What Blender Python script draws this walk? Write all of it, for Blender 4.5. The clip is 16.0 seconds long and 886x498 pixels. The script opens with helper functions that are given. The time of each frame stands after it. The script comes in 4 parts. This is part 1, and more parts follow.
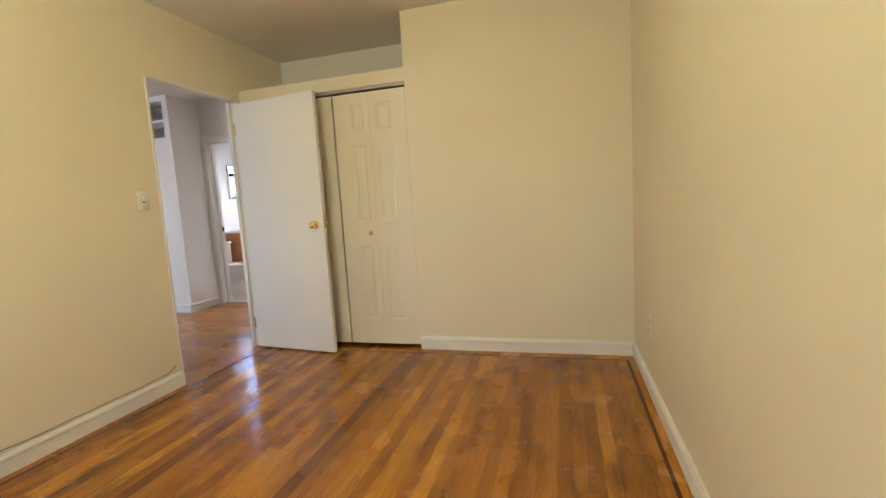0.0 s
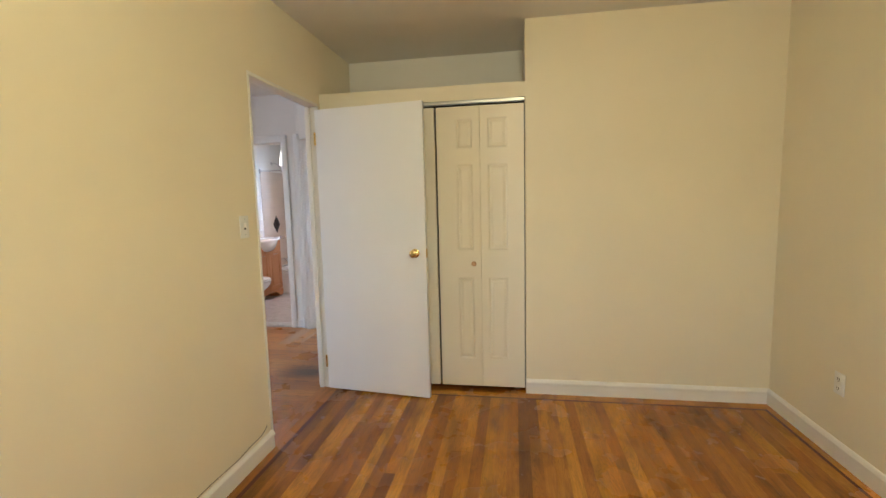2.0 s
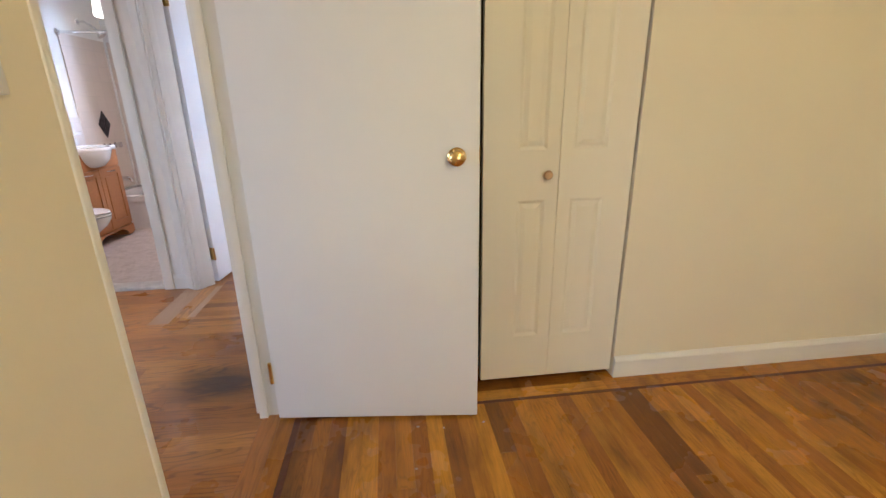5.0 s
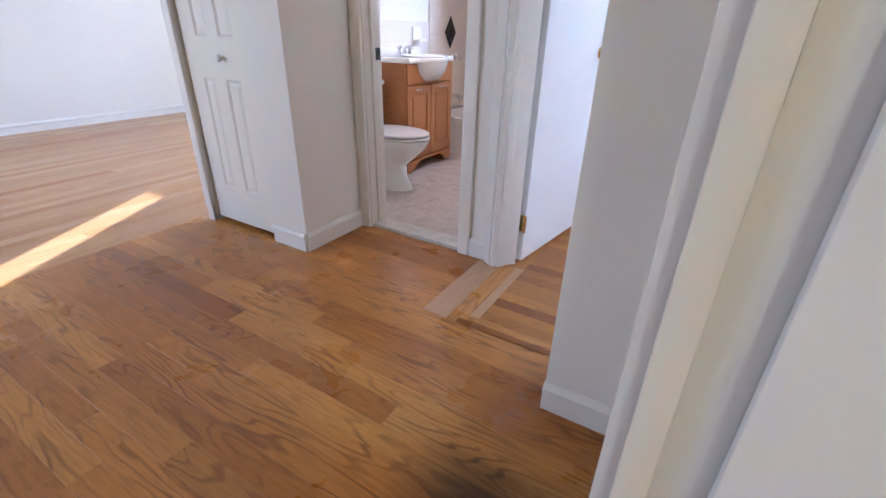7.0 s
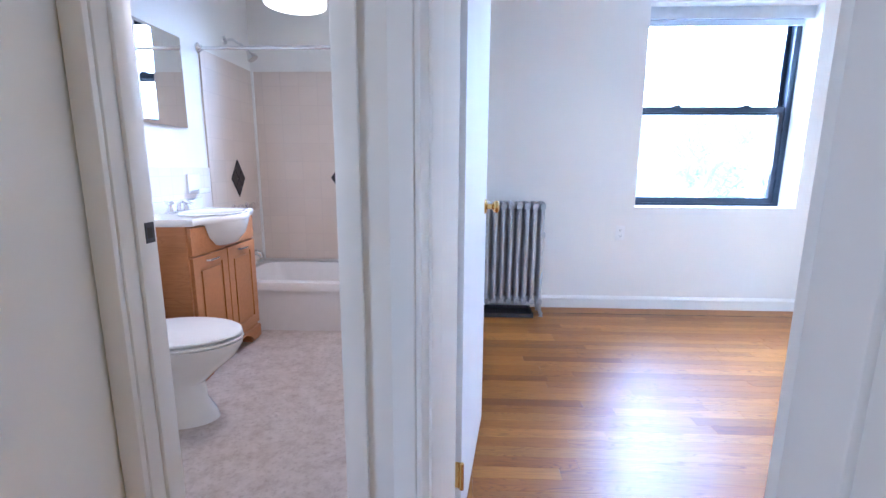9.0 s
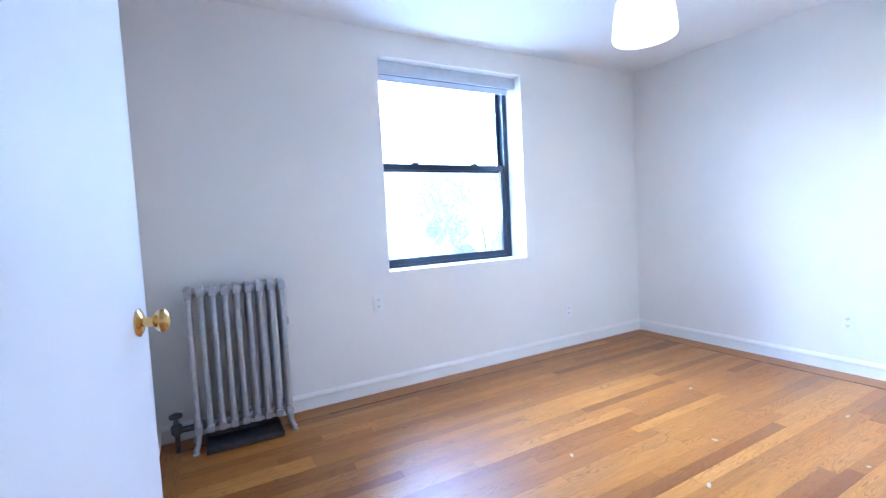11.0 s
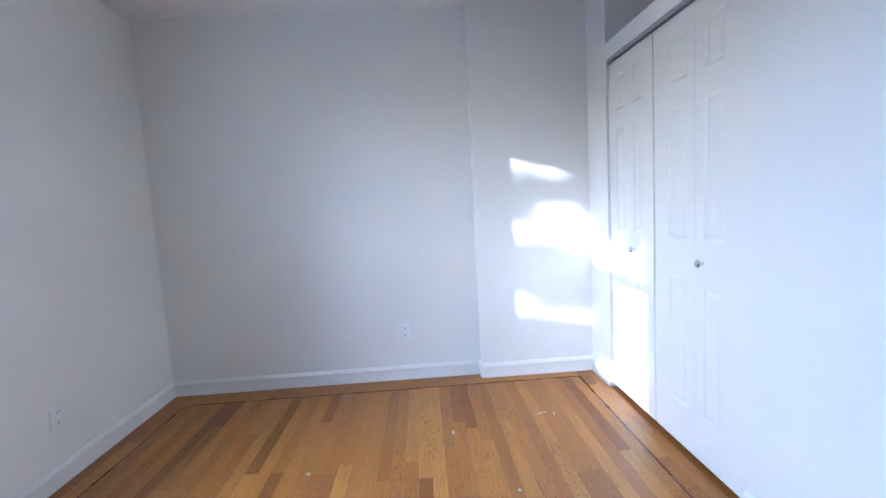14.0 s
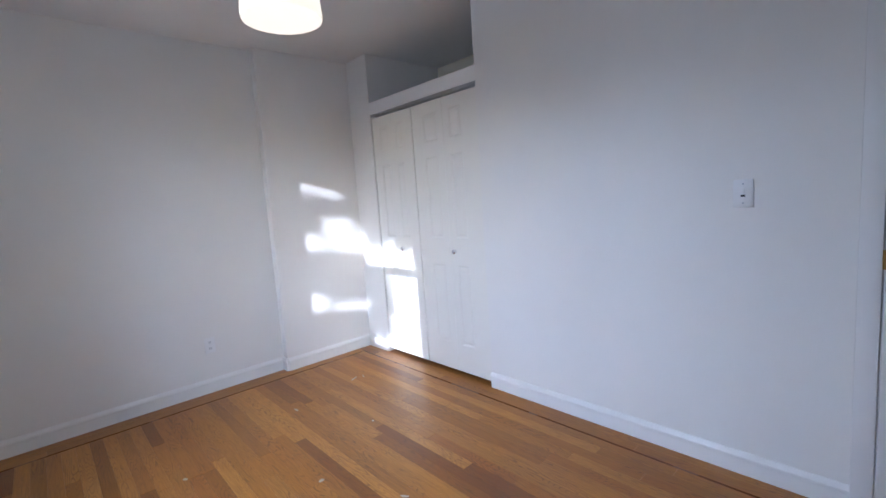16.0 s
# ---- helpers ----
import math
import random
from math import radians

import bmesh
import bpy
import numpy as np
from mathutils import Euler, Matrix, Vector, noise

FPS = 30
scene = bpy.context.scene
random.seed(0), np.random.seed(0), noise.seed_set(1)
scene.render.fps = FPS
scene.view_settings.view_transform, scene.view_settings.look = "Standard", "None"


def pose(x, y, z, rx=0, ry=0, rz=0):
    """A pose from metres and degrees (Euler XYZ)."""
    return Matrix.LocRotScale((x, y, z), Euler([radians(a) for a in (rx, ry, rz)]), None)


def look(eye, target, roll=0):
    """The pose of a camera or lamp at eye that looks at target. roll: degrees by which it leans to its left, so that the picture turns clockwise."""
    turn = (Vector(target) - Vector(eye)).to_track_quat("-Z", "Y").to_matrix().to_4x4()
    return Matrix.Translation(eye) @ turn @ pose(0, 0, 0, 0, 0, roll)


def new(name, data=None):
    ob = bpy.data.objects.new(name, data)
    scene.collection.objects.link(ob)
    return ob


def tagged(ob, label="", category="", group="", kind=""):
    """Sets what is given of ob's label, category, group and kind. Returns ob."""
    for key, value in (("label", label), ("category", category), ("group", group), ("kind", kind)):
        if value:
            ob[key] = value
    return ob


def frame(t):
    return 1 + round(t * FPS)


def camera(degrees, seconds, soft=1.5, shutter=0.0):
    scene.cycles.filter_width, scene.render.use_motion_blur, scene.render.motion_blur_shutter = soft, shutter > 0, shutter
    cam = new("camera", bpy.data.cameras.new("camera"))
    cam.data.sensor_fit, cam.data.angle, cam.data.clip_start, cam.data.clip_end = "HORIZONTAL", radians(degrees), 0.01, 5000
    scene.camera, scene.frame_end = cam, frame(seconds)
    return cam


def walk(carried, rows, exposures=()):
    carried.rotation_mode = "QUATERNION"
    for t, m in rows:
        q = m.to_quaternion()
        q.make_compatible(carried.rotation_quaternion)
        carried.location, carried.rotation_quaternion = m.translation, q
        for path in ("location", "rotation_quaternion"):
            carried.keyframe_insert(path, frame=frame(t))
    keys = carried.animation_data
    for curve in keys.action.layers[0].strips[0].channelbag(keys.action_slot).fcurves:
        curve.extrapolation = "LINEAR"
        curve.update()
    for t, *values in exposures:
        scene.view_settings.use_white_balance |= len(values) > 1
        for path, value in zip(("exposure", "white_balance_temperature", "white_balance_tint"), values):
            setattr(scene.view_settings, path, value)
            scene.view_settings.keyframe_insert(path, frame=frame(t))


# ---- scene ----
cam = camera(90.3, 16.0)
PATH = [
    (0, (2.649, -3.226, 1.162), (2.115, -1.311, 0.943), -3.5),
    (0.5, (2.528, -3.078, 1.17), (2.011, -1.159, 0.943), -3.1),
    (1, (2.307, -3.053, 1.264), (1.794, -1.132, 1.054), -2.5),
    (1.5, (1.991, -3.034, 1.284), (1.488, -1.107, 1.096), -2.2),
    (2, (1.454, -3.09, 1.384), (1.132, -1.128, 1.167), -1.4),
    (2.5, (1.202, -3.064, 1.383), (1.062, -1.082, 1.161), -1.0),
    (3, (0.981, -2.977, 1.402), (1.135, -1.0, 1.145), -0.9),
    (3.2, (0.854, -2.933, 1.42), (1.141, -0.972, 1.151), -0.7),
    (5.5, (0.514, -1.25, 1.152), (0.672, 0.532, 0.258), -1.8),
    (6, (0.419, -0.926, 1.143), (0.078, 0.694, 0.021), -2.1),
    (6.5, (0.257, -0.61, 1.08), (-0.505, 0.889, -0.003), -0.8),
    (7, (-0.015, -0.456, 1.082), (-0.927, 1.088, 0.195), 1.5),
    (7.5, (-0.242, -0.279, 1.125), (-1.19, 1.337, 0.426), 2.1),
    (8, (-0.489, -0.094, 1.139), (-1.343, 1.631, 0.596), 2.1),
    (8.5, (-0.647, 0.092, 1.148), (-1.19, 1.964, 0.7), 1.4),
    (9, (-0.717, 0.3, 1.156), (-0.795, 2.266, 0.794), 0.3),
    (9.5, (-0.701, 0.564, 1.183), (-0.336, 2.521, 0.992), -0.8),
    (9.7, (-0.585, 0.621, 1.159), (-0.118, 2.562, 1.036), -1.7),
    (11.8, (-0.42, 1.195, 1.215), (0.849, 2.734, 1.062), -2.0),
    (12, (-0.378, 1.248, 1.221), (0.98, 2.707, 1.066), -1.9),
    (12.5, (-0.216, 1.338, 1.221), (1.376, 2.538, 1.061), -2.1),
    (13, (0.025, 1.474, 1.231), (1.803, 2.369, 1.039), -2.6),
    (13.5, (0.179, 1.747, 1.244), (2.125, 2.159, 1.036), -3.0),
    (14, (0.27, 2.103, 1.253), (2.258, 2.013, 1.049), -3.3),
    (14.5, (0.256, 2.489, 1.302), (2.163, 1.92, 1.096), -3.6),
    (15, (0.064, 2.806, 1.287), (1.804, 1.839, 1.092), -4.2),
    (15.5, (-0.128, 2.967, 1.286), (1.453, 1.76, 1.077), -4.3),
    (16, (-0.184, 3.12, 1.322), (1.279, 1.776, 1.095), -4.0),
]
walk(cam, [(t, look(eye, target, roll)) for t, eye, target, roll in PATH],
     exposures=[(0, 3.2, 4980, 12), (3.2, 3.15, 4980, 12), (5.5, 3.25, 5000, 17), (6.6, 3.1, 4880, 16), (7, 3.2, 4750, 16), (7.5, 3.4, 4650, 15), (8.5, 3.35, 4430, 14), (9.5, 3.35, 4330, 13), (11.8, 2.78, 4280, 12.5), (12.5, 2.45, 4300, 12.3), (13, 2.25, 4330, 12), (14.5, 2.02, 4680, 13), (15.2, 1.85, 4800, 14), (16, 1.54, 5000, 15)])

# ---- light ----
world = bpy.data.worlds.new("sky")
scene.world = world
world.use_nodes = True
wn = world.node_tree.nodes
sky = wn.new("ShaderNodeTexSky")
sky.sky_type = 'NISHITA'
sky.sun_disc = False
sky.sun_elevation = radians(13.6)
sky.sun_rotation = radians(-28.8)
wn["Background"].inputs["Strength"].default_value = 0.15
world.node_tree.links.new(sky.outputs[0], wn["Background"].inputs["Color"])

SUN_DIR = Vector((0.4818 * 0.972, -0.8763 * 0.972, -0.235))
sun_data = bpy.data.lights.new("sun", 'SUN')
sun_data.energy, sun_data.angle, sun_data.color = 4.0, radians(0.5), (1.0, 0.95, 0.88)
sun = new("sun", sun_data)
sun.matrix_world = look((-30, 55, 18), Vector((-30, 55, 18)) + SUN_DIR)


def point_light(name, at, watts, colour, size=0.1):
    d = bpy.data.lights.new(name, 'POINT')
    d.energy, d.color, d.shadow_soft_size = watts, colour, size
    ob = new(name, d)
    ob.location = at
    return ob


WARM = (1.0, 0.775, 0.30)
# Added warm fill for the bedroom; no lamp is seen there.
point_light("bedroom_fill", (1.6, -2.6, 2.36), 4.6, WARM, 0.12)


def shade_light(name, at, watts, colour):
    """The open underside of a lit drum shade."""
    d = bpy.data.lights.new(name, 'AREA')
    d.shape, d.size = 'DISK', 0.24
    d.energy, d.color = watts, colour
    ob = new(name, d)
    ob.location = at


shade_light("pendant_bulb", (1.42, 2.36, 1.999), 1.6, (1.0, 0.90, 0.78))
shade_light("bath_bulb", (-1.5, 2.5, 1.892), 1.1, (1.0, 0.70, 0.48))


def skylight(name, eye, target, width, height, watts, colour):
    """An area lamp that stands in for the sky's light at or outside an opening."""
    d = bpy.data.lights.new(name, 'AREA')
    d.shape, d.size, d.size_y = 'RECTANGLE', width, height
    d.energy, d.color = watts, colour
    ob = new(name, d)
    ob.matrix_world = look(eye, target)


skylight("front_room_skylight", (0.80, 5.9, 3.1), (1.5, 2.6, 1.45), 2.8, 1.3, 71, (0.82, 0.90, 1.0))
skylight("front_room_window_light", (1.32, 4.26, 1.99), (1.32, 0.0, 1.9), 1.16, 0.66, 2.2, (0.82, 0.90, 1.0))
# Fill for the hall, set in an added opening that is never in view.
skylight("living_south_fill", (-5.1, -2.98, 1.5), (-2.9, 0.6, 0.9), 1.9, 1.6, 7.2, (1.0, 0.95, 0.90))
skylight("living_north_skylight", (-3.2, 3.90, 1.6), (-2.6, 0.0, 0.6), 0.6, 1.1, 6, (0.85, 0.93, 1.0))
skylight("bath_skylight", (-1.27, 4.22, 1.92), (-1.35, 2.0, 1.2), 0.45, 0.7, 0.4, (0.95, 0.96, 1.0))
skylight("bedroom_skylight", (1.65, -4.97, 1.4), (1.45, 0.0, 0.7), 0.65, 0.75, 2.7, (1.0, 0.85, 0.56))


# ---- materials ----
def mat(name, build):
    m = bpy.data.materials.new(name)
    m.use_nodes = True
    nt = m.node_tree
    bsdf = nt.nodes["Principled BSDF"]
    build(nt, bsdf)
    return m


def node(nt, kind, **values):
    n = nt.nodes.new(kind)
    for k, v in values.items():
        n.inputs[k].default_value = v
    return n


def coords(nt, scale=(1, 1, 1), shift=None, world_space=False):
    """Object (or world) coordinates in metres, stretched, with a shift for each object."""
    src = nt.nodes.new("ShaderNodeNewGeometry").outputs["Position"] if world_space else nt.nodes.new("ShaderNodeTexCoord").outputs["Object"]
    mp = nt.nodes.new("ShaderNodeMapping")
    mp.inputs["Scale"].default_value = scale
    nt.links.new(src, mp.inputs["Vector"])
    if shift:
        info = nt.nodes.new("ShaderNodeObjectInfo")
        mul = node(nt, "ShaderNodeMath")
        mul.operation = 'MULTIPLY'
        mul.inputs[1].default_value = shift
        nt.links.new(info.outputs["Random"], mul.inputs[0])
        comb = nt.nodes.new("ShaderNodeCombineXYZ")
        for i in range(3):
            nt.links.new(mul.outputs[0], comb.inputs[i])
        nt.links.new(comb.outputs[0], mp.inputs["Location"])
    return mp.outputs["Vector"]


def noise_tex(nt, vec, scale, detail=4, rough=0.55):
    n = node(nt, "ShaderNodeTexNoise", Scale=scale, Detail=detail, Roughness=rough)
    nt.links.new(vec, n.inputs["Vector"])
    return n.outputs["Fac"]


def ramp(nt, fac, stops):
    r = nt.nodes.new("ShaderNodeValToRGB")
    el = r.color_ramp.elements
    while len(el) < len(stops):
        el.new(0.5)
    for e, (p, c) in zip(el, stops):
        e.position, e.color = p, (*c, 1)
    nt.links.new(fac, r.inputs["Fac"])
    return r.outputs["Color"]


def mixc(nt, a, b, fac, mode='MIX'):
    m = nt.nodes.new("ShaderNodeMix")
    m.data_type, m.blend_type = 'RGBA', mode
    for sock, v in ((m.inputs[6], a), (m.inputs[7], b), (m.inputs[0], fac)):
        if isinstance(v, (tuple, float, int)):
            sock.default_value = (*v, 1) if isinstance(v, tuple) else v
        else:
            nt.links.new(v, sock)
    return m.outputs[2]


def bumped(nt, bsdf, height, strength, dist=0.002):
    b = node(nt, "ShaderNodeBump", Strength=strength, Distance=dist)
    nt.links.new(height, b.inputs["Height"])
    nt.links.new(b.outputs[0], bsdf.inputs["Normal"])


def paint(name, colour, rough=0.5, mottled=0.04, relief=0.25):
    def build(nt, b):
        v = coords(nt, world_space=True)
        big = noise_tex(nt, v, 1.3, 3)
        fine = noise_tex(nt, v, 55, 3)
        lo = tuple(c * (1 - mottled) for c in colour)
        nt.links.new(ramp(nt, big, [(0.35, lo), (0.65, colour)]), b.inputs["Base Color"])
        b.inputs["Roughness"].default_value = rough
        bumped(nt, b, fine, relief, 0.0015)
    return mat(name, build)


def wood(name, tones, dark, rough=0.28, grain=9.0, stain=True, spot=None, rings_dark=0.35, turns_of=150.0, fine=0.6):
    """Varnished boards: a tone for each board, grain along its length, old dark stains."""
    def build(nt, b):
        info = nt.nodes.new("ShaderNodeObjectInfo")
        n = len(tones)
        base = ramp(nt, info.outputs["Random"], [(i / (n - 1), t) for i, t in enumerate(tones)])
        v = coords(nt, (0.9, 11, 11), shift=37.0)
        g1 = noise_tex(nt, v, grain, 5, 0.6)
        g2 = noise_tex(nt, coords(nt, (1.5, 60, 60), shift=91.0), 7, 3)
        col = mixc(nt, base, dark, ramp_value(nt, g1, 0.42, 0.78, 0.65 * fine))
        col = mixc(nt, col, dark, ramp_value(nt, g2, 0.5, 0.8, 0.4 * fine))
        # cathedral figure: contour lines of a slow noise
        slow = noise_tex(nt, coords(nt, (1.1, 9, 9) if turns_of > 100 else (0.9, 5.5, 5.5), shift=53.0), 1.5, 2, 0.45)
        turns = node(nt, "ShaderNodeMath")
        turns.operation = 'MULTIPLY'
        turns.inputs[1].default_value = turns_of
        nt.links.new(slow, turns.inputs[0])
        wave = node(nt, "ShaderNodeMath")
        wave.operation = 'SINE'
        nt.links.new(turns.outputs[0], wave.inputs[0])
        line = ramp_value(nt, wave.outputs[0], 0.35, 1.0, rings_dark)
        patchy = node(nt, "ShaderNodeMath")
        patchy.operation = 'MULTIPLY'
        nt.links.new(line, patchy.inputs[0])
        nt.links.new(ramp_value(nt, noise_tex(nt, coords(nt, (2, 5, 5), shift=71.0), 1.3, 3), 0.38, 0.6, 1.0), patchy.inputs[1])
        col = mixc(nt, col, dark, patchy.outputs[0])
        if stain:
            s = noise_tex(nt, coords(nt, (5, 1.2, 1), world_space=True), 1.6, 4, 0.6)
            col = mixc(nt, col, (0.07, 0.024, 0.008), ramp_value(nt, s, 0.5, 0.72, 0.7))
        if spot:
            # one old water stain: its middle, and its size along x and y
            mp = nt.nodes.new("ShaderNodeMapping")
            mp.inputs["Location"].default_value = (-spot[0] / spot[2], -spot[1] / spot[3], 0)
            mp.inputs["Scale"].default_value = (1 / spot[2], 1 / spot[3], 1)
            nt.links.new(nt.nodes.new("ShaderNodeNewGeometry").outputs["Position"], mp.inputs["Vector"])
            ln = nt.nodes.new("ShaderNodeVectorMath")
            ln.operation = 'LENGTH'
            nt.links.new(mp.outputs[0], ln.inputs[0])
            ragged = node(nt, "ShaderNodeMath")
            ragged.operation = 'ADD'
            nt.links.new(ln.outputs["Value"], ragged.inputs[0])
            nt.links.new(noise_tex(nt, coords(nt, (3, 14, 1), world_space=True), 1.0, 4), ragged.inputs[1])
            col = mixc(nt, col, (0.022, 0.012, 0.012), ramp_value(nt, ragged.outputs[0], 1.55, 0.75, 0.85))
        nt.links.new(col, b.inputs["Base Color"])
        w = noise_tex(nt, coords(nt, (1, 1, 1), world_space=True), 2.5, 4)
        rr = nt.nodes.new("ShaderNodeMapRange")
        rr.inputs["To Min"].default_value, rr.inputs["To Max"].default_value = rough - 0.03, rough + 0.05
        nt.links.new(w, rr.inputs["Value"])
        nt.links.new(rr.outputs[0], b.inputs["Roughness"])
        b.inputs["Specular IOR Level"].default_value = 0.4
        bumped(nt, b, g2, 0.06, 0.001)
    return mat(name, build)


def ramp_value(nt, fac, lo, hi, top):
    r = nt.nodes.new("ShaderNodeMapRange")
    r.inputs["From Min"].default_value, r.inputs["From Max"].default_value = lo, hi
    r.inputs["To Min"].default_value, r.inputs["To Max"].default_value = 0.0, top
    nt.links.new(fac, r.inputs["Value"])
    return r.outputs[0]


def plain(name, colour, rough=0.4, metal=0.0, vary=0.08, scale=18, relief=0.05):
    def build(nt, b):
        v = coords(nt)
        f = noise_tex(nt, v, scale, 4)
        lo = tuple(c * (1 - vary) for c in colour)
        nt.links.new(ramp(nt, f, [(0.3, lo), (0.7, colour)]), b.inputs["Base Color"])
        b.inputs["Roughness"].default_value = rough
        b.inputs["Metallic"].default_value = metal
        bumped(nt, b, f, relief, 0.001)
    return mat(name, build)


def glow(name, colour, strength):
    def build(nt, b):
        b.inputs["Base Color"].default_value = (*colour, 1)
        b.inputs["Emission Color"].default_value = (*colour, 1)
        b.inputs["Emission Strength"].default_value = strength
    return mat(name, build)


def glass_mat(name):
    def build(nt, b):
        b.inputs["Base Color"].default_value = (0.97, 0.99, 0.99, 1)
        b.inputs["Roughness"].default_value = 0.0
        b.inputs["Transmission Weight"].default_value = 1.0
        b.inputs["IOR"].default_value = 1.05
    return mat(name, build)


def tiles_mat(name, colour, joint, size, rough=0.25):
    def build(nt, b):
        v = coords(nt, (1, 1, 1), world_space=True)
        br = node(nt, "ShaderNodeTexBrick", Scale=1.0)
        br.offset = 0.0
        br.inputs["Color1"].default_value = (*colour, 1)
        br.inputs["Color2"].default_value = (*(c * 0.95 for c in colour), 1)
        br.inputs["Mortar"].default_value = (*joint, 1)
        br.inputs["Mortar Size"].default_value = 0.0025
        br.inputs["Brick Width"].default_value = size
        br.inputs["Row Height"].default_value = size
        sep = nt.nodes.new("ShaderNodeSeparateXYZ")
        add = nt.nodes.new("ShaderNodeMath")
        comb = nt.nodes.new("ShaderNodeCombineXYZ")
        nt.links.new(v, sep.inputs[0])
        nt.links.new(sep.outputs[0], add.inputs[0])
        nt.links.new(sep.outputs[1], add.inputs[1])
        nt.links.new(add.outputs[0], comb.inputs[0])
        nt.links.new(sep.outputs[2], comb.inputs[1])
        nt.links.new(comb.outputs[0], br.inputs["Vector"])
        f = noise_tex(nt, v, 3, 4)
        nt.links.new(mixc(nt, br.outputs["Color"], tuple(c * 0.93 for c in colour), ramp_value(nt, f, 0.4, 0.7, 0.5)), b.inputs["Base Color"])
        b.inputs["Roughness"].default_value = rough
        bumped(nt, b, br.outputs["Fac"], -0.3, 0.002)
    return mat(name, build)


def stone_floor(name):
    def build(nt, b):
        v = coords(nt, world_space=True)
        a = noise_tex(nt, v, 11, 6, 0.7)
        c = noise_tex(nt, v, 45, 5, 0.65)
        col = ramp(nt, a, [(0.3, (0.40, 0.33, 0.28)), (0.5, (0.53, 0.46, 0.41)), (0.7, (0.62, 0.55, 0.50))])
        col = mixc(nt, col, (0.30, 0.235, 0.19), ramp_value(nt, c, 0.5, 0.72, 0.6))
        nt.links.new(col, b.inputs["Base Color"])
        b.inputs["Roughness"].default_value = 0.42
        bumped(nt, b, c, 0.1)
    return mat(name, build)


M_WALL = paint("wall_paint", (0.80, 0.772, 0.715), 0.55)
M_CREAM = paint("cream_wall_paint", (0.80, 0.73, 0.56), 0.55)
M_BIFOLD_CREAM = paint("cream_bifold_paint", (0.80, 0.745, 0.61), 0.4, 0.03, 0.12)
M_CEIL = paint("ceiling_paint", (0.80, 0.78, 0.74), 0.7)
M_TRIM = paint("trim_paint", (0.81, 0.79, 0.745), 0.45, 0.06, 0.15)
M_DOOR = paint("door_paint", (0.80, 0.80, 0.81), 0.6, 0.05, 0.15)
M_BIFOLD = paint("bifold_paint", (0.80, 0.77, 0.69), 0.4, 0.03, 0.12)
OAK = [(0.48, 0.200, 0.014), (0.33, 0.120, 0.012), (0.70, 0.33, 0.022), (0.40, 0.155, 0.012), (0.18, 0.062, 0.009), (0.53, 0.225, 0.016), (0.36, 0.133, 0.012), (0.65, 0.29, 0.020)]
OAK2 = [(0.38, 0.155, 0.022), (0.30, 0.108, 0.014), (0.46, 0.205, 0.034), (0.20, 0.066, 0.009), (0.42, 0.178, 0.024), (0.31, 0.114, 0.015), (0.50, 0.225, 0.036)]
OAK3 = [(0.50, 0.215, 0.040), (0.34, 0.128, 0.020), (0.60, 0.295, 0.066), (0.27, 0.095, 0.014), (0.52, 0.232, 0.044), (0.40, 0.158, 0.026), (0.57, 0.275, 0.058), (0.36, 0.138, 0.022)]
M_OAK1 = wood("bedroom_oak", OAK, (0.09, 0.036, 0.008), 0.26)
M_OAK2 = wood("front_oak", OAK2, (0.10, 0.036, 0.014), 0.36, stain=False, rings_dark=0.55)
M_OAK3 = wood("hall_oak", OAK3, (0.10, 0.035, 0.014), 0.27, stain=False, spot=(-0.26, 0.21, 0.30, 0.17), rings_dark=0.62, turns_of=85.0)
M_OAK4 = wood("living_oak", [(0.54, 0.29, 0.11), (0.46, 0.225, 0.075), (0.60, 0.345, 0.145), (0.40, 0.19, 0.06)], (0.18, 0.075, 0.03), 0.24, stain=False)
M_PALE = wood("pale_oak", [(0.52, 0.34, 0.20), (0.46, 0.28, 0.15)], (0.30, 0.16, 0.08), 0.4, stain=False)
M_INLAY = wood("walnut_inlay", [(0.11, 0.036, 0.012), (0.14, 0.046, 0.015)], (0.05, 0.016, 0.008), 0.26, stain=False)
M_SUBFLOOR = plain("subfloor", (0.05, 0.025, 0.014), 0.8)
M_BRASS = plain("polished_brass", (0.78, 0.55, 0.20), 0.18, 1.0, 0.1)
# Haze over the outdoor view: mostly clear, a tenth pale translucent.
M_HAZE = bpy.data.materials.new("view_haze")
M_HAZE.use_nodes = True
_nt = M_HAZE.node_tree
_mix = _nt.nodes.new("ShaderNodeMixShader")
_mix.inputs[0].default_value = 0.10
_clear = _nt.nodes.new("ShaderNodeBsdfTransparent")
_haze = _nt.nodes.new("ShaderNodeBsdfTranslucent")
_haze.inputs[0].default_value = (0.75, 0.78, 0.80, 1)
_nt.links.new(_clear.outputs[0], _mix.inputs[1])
_nt.links.new(_haze.outputs[0], _mix.inputs[2])
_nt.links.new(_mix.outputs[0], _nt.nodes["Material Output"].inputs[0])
M_CHROME = plain("chrome", (0.78, 0.78, 0.80), 0.12, 1.0, 0.05)
M_STEEL = plain("galvanised_track", (0.55, 0.56, 0.58), 0.35, 1.0, 0.15)
M_BEECH = plain("beech_knob", (0.58, 0.36, 0.18), 0.4, 0.0, 0.25, 60)
M_PLATE = plain("white_plastic", (0.80, 0.79, 0.76), 0.35, 0.0, 0.03)
# Near-black that stands in for shade in slots, latch holes and closets.
M_HOLE_SHADE = plain("hole_shade_black", (0.03, 0.03, 0.03), 0.6)
M_DARKFRAME = plain("dark_blue_aluminium", (0.022, 0.032, 0.055), 0.38, 0.3, 0.3, 30)
M_GLASS = glass_mat("window_glass")
